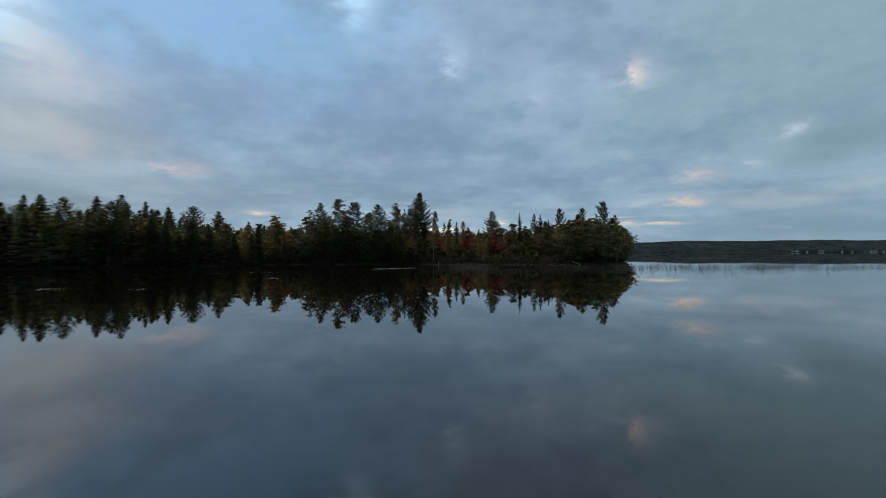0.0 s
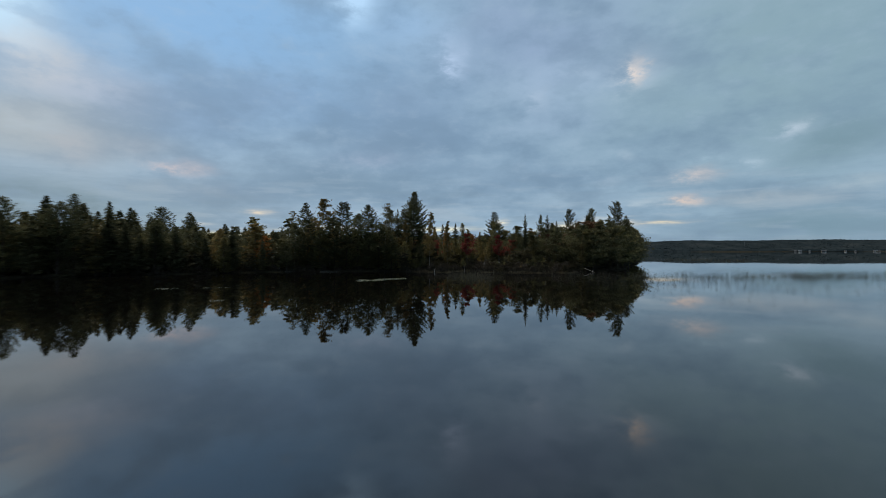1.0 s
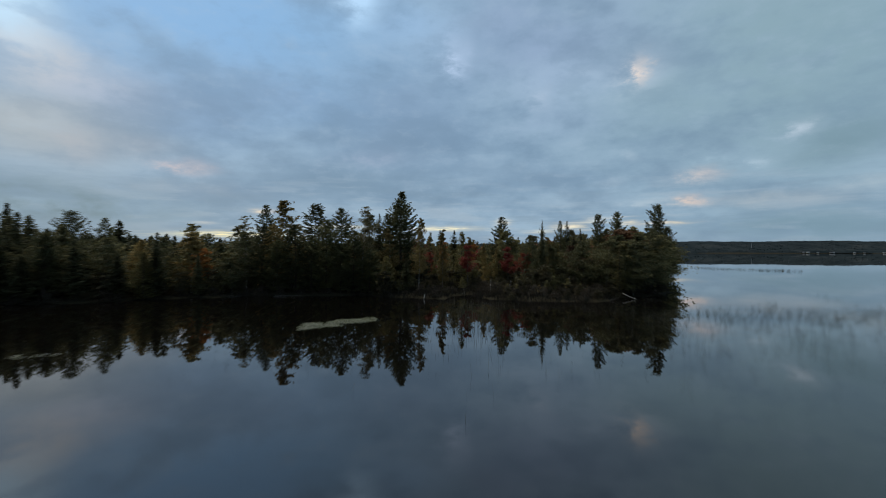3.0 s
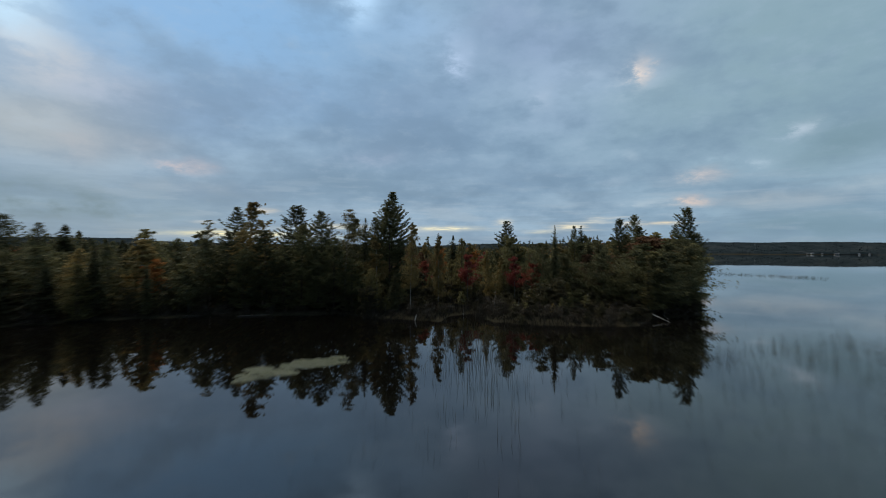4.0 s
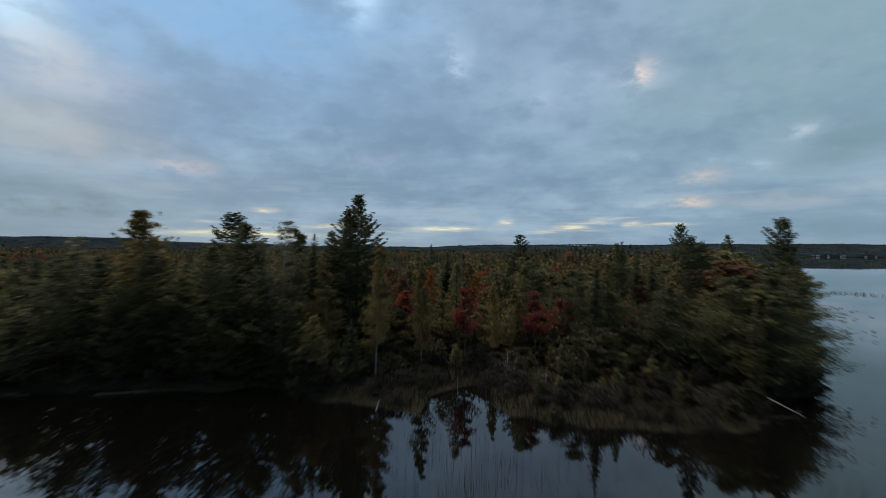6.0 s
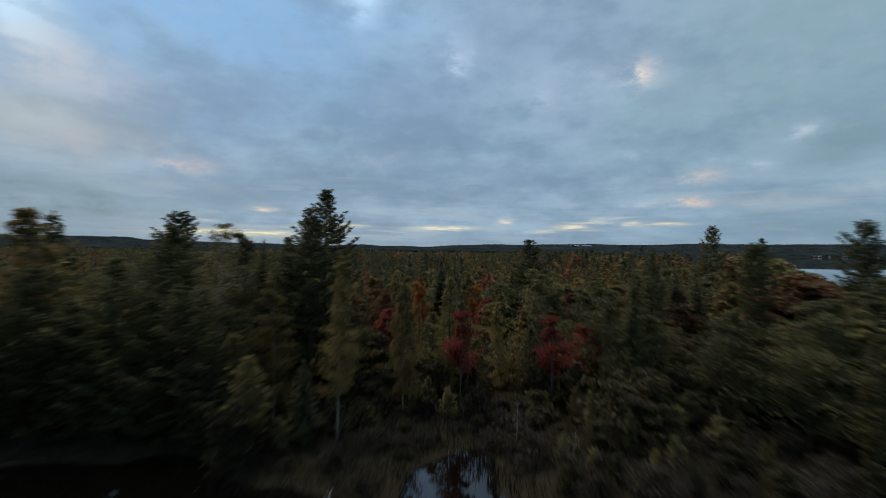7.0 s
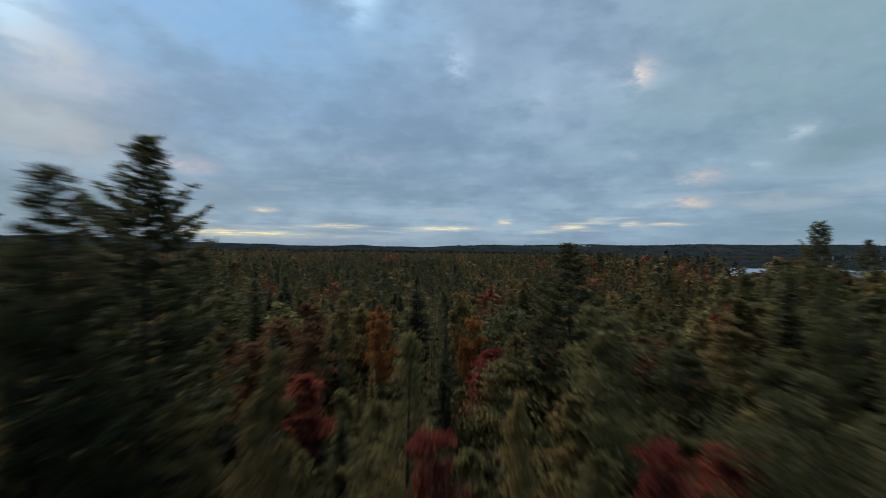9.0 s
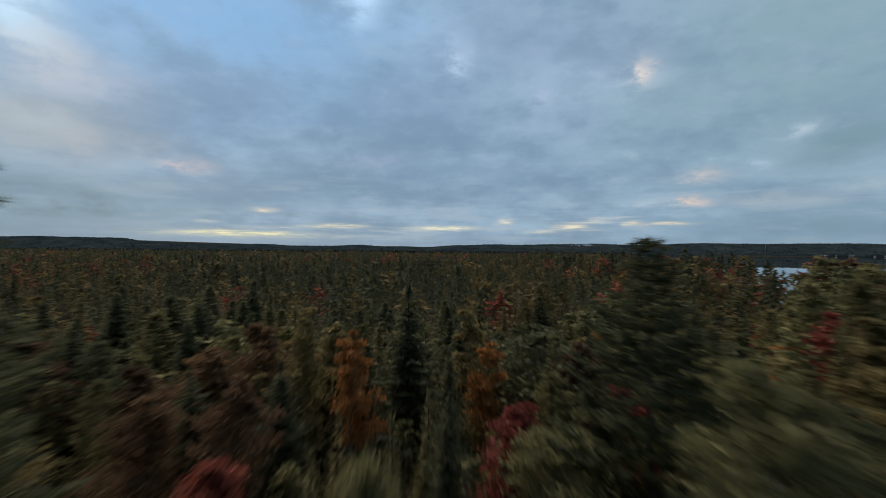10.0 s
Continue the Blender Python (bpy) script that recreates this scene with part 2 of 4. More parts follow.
def leaf_material(name, dark, mid, light, by_object=0.6, rough=0.7, thinness=0.38, sprays=0.13, patches=0.9, spec=0.12):
    """Foliage: each tree its own tone, each spray a little off it, with browner leaves here and there."""
    s = Shader(name, rough, spec)
    tree = s.add("ShaderNodeObjectInfo").outputs["Random"]
    leaf = s.add("ShaderNodeNewGeometry").outputs["Random Per Island"]
    patch = s.noise(patches, 3.0)
    v = s.math("ADD", s.math("MULTIPLY", tree, by_object), s.math("ADD", s.math("ADD", s.math("MULTIPLY", leaf, sprays), 0.09 + (0.36 - sprays) / 2), s.math("MULTIPLY", s.math("SUBTRACT", patch, 0.5), 1.0)))
    c = s.ramp(s.math("DIVIDE", v, by_object + 0.55), (0.05, dark), (0.5, mid), (0.95, light))
    s.colour(c)
    thin = s.add("ShaderNodeBsdfTranslucent")
    s.put(thin, 0, c)
    both = s.add("ShaderNodeMixShader")
    s.put(both, 0, thinness)
    s.tree.links.new(s.bsdf.outputs[0], both.inputs[1])
    s.tree.links.new(thin.outputs[0], both.inputs[2])
    s.tree.links.new(both.outputs[0], s.tree.nodes["Material Output"].inputs[0])
    return s.mat


def bark_material(name, a, b, bands=False):
    s = Shader(name, 0.85, 0.2)
    n = s.noise(3.0 if bands else 2.5, 6.0, 0.65, False, (1, 1, 3) if bands else (6, 6, 0.8))
    s.colour(s.ramp(n, (0.35, a), (0.65, b)))
    s.bump(n, 0.6, 0.02)
    return s.mat


LEAF = {
    "white_pine": leaf_material("pine_needles", (0.050, 0.054, 0.029), (0.097, 0.100, 0.049), (0.185, 0.178, 0.083), 0.4),
    "young_pine": leaf_material("young_pine_needles", (0.079, 0.072, 0.031), (0.148, 0.130, 0.053), (0.266, 0.220, 0.091), 0.5),
    "spruce": leaf_material("spruce_needles", (0.052, 0.054, 0.030), (0.098, 0.096, 0.049), (0.178, 0.162, 0.080), 0.5),
    "tamarack": leaf_material("tamarack_needles", (0.085, 0.073, 0.033), (0.168, 0.137, 0.057), (0.308, 0.226, 0.091)),
    "birch": leaf_material("birch_leaves", (0.084, 0.080, 0.039), (0.170, 0.154, 0.068), (0.310, 0.258, 0.106), 0.35),
    "gold": leaf_material("golden_birch_leaves", (0.090, 0.070, 0.032), (0.200, 0.150, 0.060), (0.385, 0.280, 0.104)),
    "red_maple": leaf_material("red_maple_leaves", (0.115, 0.031, 0.026), (0.225, 0.056, 0.042), (0.340, 0.104, 0.060)),
    "orange_maple": leaf_material("orange_maple_leaves", (0.260, 0.110, 0.038), (0.400, 0.170, 0.052), (0.540, 0.270, 0.085)),
    "green_maple": leaf_material("green_maple_leaves", (0.050, 0.050, 0.026), (0.100, 0.099, 0.049), (0.190, 0.172, 0.078), 0.22),
    "pale_birch": leaf_material("thin_birch_leaves", (0.110, 0.100, 0.062), (0.205, 0.180, 0.105), (0.330, 0.285, 0.165), 0.3),
    "alder": leaf_material("alder_leaves", (0.030, 0.027, 0.016), (0.056, 0.050, 0.028), (0.095, 0.082, 0.042)),
    "bare_shrub": leaf_material("bare_twigs", (0.026, 0.022, 0.017), (0.046, 0.039, 0.029), (0.075, 0.064, 0.047)),
    "far_dark": leaf_material("far_conifer_canopy", (0.049, 0.051, 0.029), (0.085, 0.085, 0.045), (0.136, 0.125, 0.063), 0.0, sprays=0.08, patches=0.16),
    "russet": leaf_material("russet_maple_leaves", (0.054, 0.034, 0.022), (0.135, 0.075, 0.042), (0.243, 0.137, 0.066)),
    # blue-grey base colour: the haze of distance is painted into these crowns
    "ridge": leaf_material("hazed_ridge_canopy", (0.014, 0.021, 0.024), (0.024, 0.032, 0.035), (0.038, 0.045, 0.046), 0.0, 1.0, 0.0, patches=0.013, spec=0.0),
    "far_gold": leaf_material("far_birch_canopy", (0.074, 0.060, 0.027), (0.146, 0.107, 0.044), (0.262, 0.176, 0.070), 0.0, sprays=0.08, patches=0.16),
    "far_red": leaf_material("far_maple_canopy", (0.100, 0.036, 0.024), (0.210, 0.066, 0.040), (0.330, 0.135, 0.062), 0.0, sprays=0.08, patches=0.16),
}
BARK = {
    "brown": bark_material("conifer_bark", (0.030, 0.024, 0.019), (0.085, 0.068, 0.055)),
    "white": bark_material("birch_bark", (0.10, 0.09, 0.08), (0.36, 0.34, 0.31), True),
    "grey": bark_material("grey_bark", (0.050, 0.045, 0.040), (0.140, 0.130, 0.115)),
    "dead": bark_material("bleached_wood", (0.22, 0.20, 0.18), (0.52, 0.49, 0.45)),
}


def ground_material():
    s = Shader("forest_floor", 1.0, 0.02)
    big, fine = s.noise(0.06, 4.0), s.noise(1.3, 6.0, 0.65)
    c = s.ramp(fine, (0.3, (0.020, 0.015, 0.010)), (0.55, (0.030, 0.025, 0.016)), (0.75, (0.052, 0.040, 0.025)))
    s.colour(s.mix(big, c, s.ramp(fine, (0.3, (0.014, 0.014, 0.009)), (0.7, (0.032, 0.030, 0.018)))))
    s.bump(fine, 0.7, 0.15)
    return s.mat


def water_material():
    s = Shader("lake_water", 0.015, 0.5)
    s.bsdf.inputs["IOR"].default_value = 1.60
    s.colour(s.ramp(s.noise(0.03, 3.0), (0.3, (0.0022, 0.0020, 0.0017)), (0.7, (0.0034, 0.0029, 0.0023))))
    swell = s.noise(0.35, 3.0, 0.5)
    s.bump(swell, 0.030, 0.05)
    return s.mat


def sedge_material():
    s = Shader("sedge", 0.8, 0.2)
    leaf = s.add("ShaderNodeNewGeometry").outputs["Random Per Island"]
    patch = s.noise(0.35, 3.0)
    v = s.math("ADD", s.math("MULTIPLY", leaf, 0.45), s.math("MULTIPLY", patch, 0.55))
    return s.colour(s.ramp(v, (0.25, (0.012, 0.010, 0.007)), (0.5, (0.025, 0.020, 0.013)), (0.75, (0.050, 0.039, 0.026)))).mat


def pad_material():
    s = Shader("lily_pads", 0.5, 0.28)
    leaf = s.add("ShaderNodeNewGeometry").outputs["Random Per Island"]
    patch = s.noise(0.3, 3.0)
    v = s.math("ADD", s.math("MULTIPLY", leaf, 0.5), s.math("MULTIPLY", patch, 0.5))
    return s.colour(s.ramp(v, (0.25, (0.022, 0.028, 0.008)), (0.5, (0.042, 0.050, 0.015)), (0.8, (0.070, 0.076, 0.029)))).mat


def painted(name, c, rough=0.7):
    s = Shader(name, rough, 0.3)
    n = s.noise(0.8, 5.0, 0.6)
    return s.colour(s.mix(s.math("MULTIPLY", n, 0.3), (*c, 1), (*[k * 0.6 for k in c], 1))).mat


GROUND, WATER, SEDGE, PADS = ground_material(), water_material(), sedge_material(), pad_material()
REED = leaf_material("dry_reed", (0.050, 0.048, 0.034), (0.090, 0.084, 0.060), (0.16, 0.145, 0.10), 0.0)
WHITE_PAINT, GREY_PAINT, ROOF, GLASS = painted("white_siding", (0.62, 0.61, 0.58)), painted("weathered_siding", (0.42, 0.40, 0.37)), painted("asphalt_shingle", (0.10, 0.10, 0.11), 0.9), painted("window_glass", (0.03, 0.035, 0.04), 0.1)
STEEL = painted("galvanised_steel", (0.35, 0.36, 0.37), 0.45)

# ---------------------------------------------------------------- mesh helpers


def mesh_of(name, verts, faces, mat):
    me = bpy.data.meshes.new(name)
    me.from_pydata([tuple(v) for v in verts], [], [tuple(f) for f in faces])
    me.materials.append(mat)
    me.update()
    return me


def part(name, me, parent, label=""):
    """Links a mesh as one object under a thing or a part."""
    ob = new(name, me)
    ob.parent = parent
    return tagged(ob, label)


def thing(name, m, label, category, group="", kind=""):
    ob = new(name)
    ob.empty_display_size = 0.3
    ob.matrix_basis = m
    return tagged(ob, label, category, group, kind)


class Pile:
    """Collects many small pieces into one mesh."""

    def __init__(self):
        self.v, self.f, self.n = [], [], 0

    def add(self, v, f):
        v, f = np.asarray(v, float).reshape(-1, 3), np.asarray(f, int)
        self.v.append(v)
        self.f.append(f + self.n)
        self.n += len(v)

    def leaves(self, c, along, side):
        """Pointed sprays: centres, half-lengths along and across."""
        c, along, side = (np.asarray(k, float) for k in (c, along, side))
        n = len(c)
        v = np.stack([c - along * 0.9 + side * 0.85, c - along * 0.55 - side * 1.15, c + along * 1.25], 1).reshape(-1, 3)
        self.add(v, np.arange(n * 3).reshape(n, 3))

    def tube(self, points, radii, sides=5):
        points = np.asarray(points, float)
        ang = np.arange(sides) * 2 * math.pi / sides
        rings = []
        for i, (p, r) in enumerate(zip(points, radii)):
            d = points[min(i + 1, len(points) - 1)] - points[max(i - 1, 0)]
            d = d / (np.linalg.norm(d) + 1e-9)
            u = np.cross(d, (0.31, 0.95, 0.05) if abs(d[1]) < 0.9 else (1, 0, 0))
            u /= np.linalg.norm(u)
            w = np.cross(d, u)
            rings.append(p + r * (np.cos(ang)[:, None] * u + np.sin(ang)[:, None] * w))
        f = []
        for i in range(len(points) - 1):
            for k in range(sides):
                a, b = i * sides + k, i * sides + (k + 1) % sides
                f.append((a, b, b + sides, a + sides))
        self.add(np.concatenate(rings), f)

    def box(self, x0, y0, z0, x1, y1, z1):
        v = [(x, y, z) for z in (z0, z1) for y in (y0, y1) for x in (x0, x1)]
        self.add(v, [(0, 2, 3, 1), (4, 5, 7, 6), (0, 1, 5, 4), (2, 6, 7, 3), (0, 4, 6, 2), (1, 3, 7, 5)])

    def mesh(self, name, mat):
        me = bpy.data.meshes.new(name)
        v = np.concatenate(self.v)
        faces = [tuple(r) for f in self.f for r in f.tolist()]
        me.from_pydata(v.tolist(), [], faces)
        me.materials.append(mat)
        me.update()
        return me


def unit(v):
    return v / (np.linalg.norm(v, axis=-1, keepdims=True) + 1e-9)


# ---------------------------------------------------------------- kinds of tree, each built standing on its base


def spruce_mesh(seed, h, width, gap=0.34, leaf="spruce", thin=1.0, bare=0.06, fine=1.0):
    rng = np.random.default_rng(seed)
    wood, crown = Pile(), Pile()
    lean = rng.normal(0, 0.012, 2) * h
    axis = lambda z: np.array([lean[0] * (z / h) ** 2, lean[1] * (z / h) ** 2, z])
    zs = np.linspace(0, h * 0.99, 9)
    wood.tube([axis(z) for z in zs], 0.012 * h * (1 - zs / h) ** 0.8 + 0.008, 6)
    z = h * bare
    C, A, S = [], [], []
    while z < h * 0.985:
        s = z / h
        reach = width * ((1 - s) ** 0.85 if leaf == "tamarack" else 1.22 * math.tanh(1.7 * (1 - s))) * min(1.0, 0.45 + (s - bare) * 4) + 0.05
        count = int(rng.integers(5, 9) * thin) + 1
        turn = rng.uniform(0, 6.28)
        for k in range(count):
            if rng.random() < 0.10:
                continue
            a = turn + 6.283 * k / count + rng.normal(0, 0.25)
            r = reach * rng.uniform(0.6, 1.15)
            out = np.array([math.cos(a), math.sin(a), 0])
            droop = rng.uniform(-0.42, -0.08) if s < 0.75 else rng.uniform(-0.1, 0.45)
            p0 = axis(z + rng.uniform(-0.12, 0.12))
            n = max(2, int(r / (0.25 * fine)))
            side = np.array([-out[1], out[0], 0])
            for j in range(n):
                q = (j + 0.7) / n
                c = p0 + out * r * q + np.array([0, 0, r * (droop * q + 0.28 * q * q)])
                w = fine * 0.40 * (1.0 - 0.30 * s) * (1.15 - 0.70 * q) * min(1.0, 0.5 + r * 0.6)
                for off in ((-1, 1) if w > 0.12 else (0,)):
                    ali = unit(out + side * off * 0.9 + rng.normal(0, 0.2, 3)) * w * rng.uniform(0.8, 1.4)
                    C.append(c + side * off * w * 0.8 + rng.normal(0, 0.03, 3))
                    A.append(ali)
                    S.append(unit(np.cross(ali, (0, 0, 1)) + rng.normal(0, 0.45, 3)) * w * 0.62)
        z += gap * rng.uniform(0.75, 1.25) * (1.0 - 0.45 * s)
    for k in range(6):
        C.append(axis(h * 0.97) + rng.normal(0, 0.03, 3))
        A.append(np.array([rng.normal(0, 0.1), rng.normal(0, 0.1), 0.35]))
        S.append(np.array([math.cos(k), math.sin(k), 0]) * 0.09)
    crown.leaves(C, A, S)
    return wood.mesh(leaf + "_trunk", BARK["brown"]), crown.mesh(leaf + "_crown", LEAF[leaf]), h


def pine_mesh(seed, h, width, bare=0.22, tuft=12, needle=0.34, leaf="white_pine", slope=2.2, tier=0.95, gappy=0.10, lop=0.0):
    """White pine: flat boughs in well-parted whorls, swept up at the tips, on a tapering crown; lop draws it out to one side."""
    rng = np.random.default_rng(seed)
    wood, crown = Pile(), Pile()
    lean = rng.normal(0, 0.015, 2) * h
    axis = lambda z: np.array([lean[0] * (z / h) ** 2, lean[1] * (z / h) ** 2, z])
    zs = np.linspace(0, h * 0.97, 10)
    wood.tube([axis(z) for z in zs], 0.012 * h * (1 - zs / h) ** 0.8 + 0.012, 7)
    C, A, S = [], [], []
    z = h * bare
    while z < h * 0.975:
        s = (z / h - bare) / (1 - bare)
        reach = min(5.0, width * min(1.0, 0.55 + 2.5 * s) * math.tanh(slope * (1 - s))) * rng.uniform(0.80, 1.12) + 0.10
        count = rng.integers(5, 8)
        turn = rng.uniform(0, 6.28)
        for k in range(count):
            if rng.random() < gappy:
                continue
            a = turn + 6.283 * k / count + rng.normal(0, 0.25)
            r = reach * rng.uniform(0.62, 1.15) * (1 + lop * math.cos(a))
            if rng.random() < 0.06 and s < 0.8 and math.cos(a) >= 0:
                r *= 1.3
            out = np.array([math.cos(a), math.sin(a), 0.0])
            side = np.array([-out[1], out[0], 0.0])
            rise = rng.uniform(-0.08, 0.12) + 0.50 * s ** 3
            p0 = axis(z + rng.uniform(-0.12, 0.12))
            bough = lambda q: p0 + out * r * q + np.array([0, 0, r * (rise * q + 0.27 * q ** 3)])
            if rng.random() < (0.22 if leaf == "white_pine" else 0.05):
                wood.tube([bough(0), bough(0.5), bough(0.95)], [0.016 + 0.008 * r, 0.010 + 0.004 * r, 0.006], 3)
            tufts = max(3, int(r / 0.20))
            for j in range(tufts):
                q = 0.22 + 0.80 * (j + rng.random()) / tufts
                swing = rng.uniform(-1, 1) * (0.10 + 0.30 * r * (1.15 - q))
                c = bough(q) + side * swing + np.array([0, 0, rng.normal(0.02, 0.03)])
                d = unit(rng.normal(0, 1, (tuft, 3)) * (1, 1, 0.28) + out * 1.1 + side * swing * 0.5 + np.array([0, 0, 0.30]))
                L = needle * rng.uniform(0.55, 1.15, (tuft, 1)) * (1 - 0.35 * s)
                C.extend(c + d * L * 0.7 + rng.normal(0, 0.10, (tuft, 3)) * (1, 1, 0.4))
                A.extend(d * L)
                S.extend(unit(np.cross(d, rng.normal(0, 0.7, (tuft, 3)) + (0, 0, 1.0))) * L * 0.30)
        z += tier * rng.uniform(0.72, 1.25) * (1 - 0.68 * s)
    m = 18
    d = unit(rng.normal(0, 1, (m, 3)) + np.array([0, 0, 2.6]))
    C.extend(axis(h * 0.965) + rng.normal(0, 1, (m, 3)) * (0.07, 0.07, 0.22))
    A.extend(d * 0.20)
    S.extend(unit(np.cross(d, rng.normal(0, 1, (m, 3)))) * 0.06)
    crown.leaves(C, A, S)
    return wood.mesh("pine_trunk", BARK["brown"]), crown.mesh("pine_crown", LEAF[leaf]), h


def broadleaf_mesh(seed, h, width, leaf, bark, low=0.12, boughs=26, per=30, size=0.3, narrow=0.8, stems=1, limbs=1.0):
    """A trunk with rising limbs; each limb carries ragged, flattened tufts of leaves, with gaps between them."""
    rng = np.random.default_rng(seed)
    wood, crown = Pile(), Pile()
    for _ in range(stems):
        base = rng.normal(0, 0.25, 2) * (stems > 1)
        bend = rng.normal(0, 0.045 + 0.09 * (stems > 1), 2) * h
        axis = lambda z: np.array([base[0] + bend[0] * (z / h) ** 1.6, base[1] + bend[1] * (z / h) ** 1.6, z])
        zs = np.linspace(0, h * 0.94, 8)
        wood.tube([axis(z) for z in zs], (0.0085 * h + 0.012) / math.sqrt(stems) * (1 - zs / h) + 0.008, 6)
        count = max(6, boughs // stems)
        for i in range(count):
            s = (i + rng.random()) / count
            z = h * (low + (0.98 - low) * s)
            reach = width * (math.sin(math.pi * min(1.0, 0.20 + 0.78 * s ** narrow)) ** 0.8) * rng.uniform(0.35, 1.35) + 0.15
            if rng.random() < 0.12 and stems == 1:
                continue
            a = i * 2.4 + rng.normal(0, 0.6)
            rise = rng.uniform(0.15, 0.75)
            root = axis(max(0.1, z - rise * reach))
            tip = axis(z) + np.array([math.cos(a) * reach, math.sin(a) * reach, rng.normal(0, 0.15)])
            if rng.random() < limbs:
                wood.tube([root, root * 0.45 + tip * 0.55 + (0, 0, 0.06), tip], [0.030, 0.018, 0.006], 3)
            for q, share in ((0.35, 0.35), (0.68, 0.95), (1.0, 1.0)):
                n = int(per * share * rng.uniform(0.4, 1.5))
                spread = 0.10 + reach * rng.uniform(0.14, 0.26)
                mid = root * (1 - q) + tip * q + rng.normal(0, 0.12, 3) * (1, 1, 0.5)
                c = mid + np.clip(rng.normal(0, 1, (n, 3)), -1.7, 1.7) * (spread * 1.15, spread * 1.15, spread * 0.34)
                d = unit(rng.normal(0, 1, (n, 3)) + np.array([math.cos(a) * 0.7, math.sin(a) * 0.7, -0.25]))
                L = size * rng.uniform(0.55, 1.25, (n, 1))
                nrm = unit(rng.normal(0, 0.8, (n, 3)) + np.array([0, 0, 1.0]))
                crown.leaves(c, d * L, unit(np.cross(d, nrm)) * L * 0.60)
    return wood.mesh(leaf + "_trunk", BARK[bark]), crown.mesh(leaf + "_crown", LEAF[leaf]), h


def dead_mesh(seed, h):
    rng = np.random.default_rng(seed)
    wood, twigs = Pile(), Pile()
    bend = rng.normal(0, 0.06, 2) * h
    axis = lambda z: np.array([bend[0] * (z / h) ** 1.5, bend[1] * (z / h) ** 1.5, z])
    zs = np.linspace(0, h, 8)
    wood.tube([axis(z) for z in zs], 0.012 * h * (1 - zs / h) + 0.012, 6)
    for k in range(16):
        z, a, r = h * rng.uniform(0.3, 0.97), rng.uniform(0, 6.28), rng.uniform(0.25, 0.9)
        p = axis(z)
        q = p + np.array([math.cos(a) * r, math.sin(a) * r, rng.uniform(-0.1, 0.5)])
        twigs.tube([p, (p + q) / 2 + (0, 0, 0.05), q], [0.016, 0.010, 0.004], 3)
    return wood.mesh("dead_trunk", BARK["dead"]), twigs.mesh("dead_limbs", BARK["dead"]), h


NEAR, FAR = 0, 1                      # fine crowns where the flight passes close, plainer ones elsewhere


def broad_pair(seed, h, width, leaf, bark, low, boughs, stems=1, leaf_size=0.30, narrow=0.8, per=66):
    return (broadleaf_mesh(seed, h, width, leaf, bark, low, int(boughs * 1.15), int(per * 1.45), leaf_size * 0.46 * (66 / per) ** 0.5, narrow, stems, 0.13), broadleaf_mesh(seed, h, width, leaf, bark, low, int(boughs * 1.6), 13 if stems == 1 else 9, leaf_size * (0.94 if stems == 1 else 1.05), narrow, stems, 0.06))


def spruce_pair(seed, h, width, gap=0.34, leaf="spruce", thin=1.0, bare=0.06):
    return (spruce_mesh(seed, h, width, gap * 0.9, leaf, thin, bare, 0.58), spruce_mesh(seed, h, width, gap * 1.25, leaf, thin, bare, 1.22))


def pine_pair(seed, h, width, bare=0.22, **shape):
    return (pine_mesh(seed, h, width, bare, 15, 0.26, **shape), pine_mesh(seed, h, width, bare, 5, 0.38, **shape))


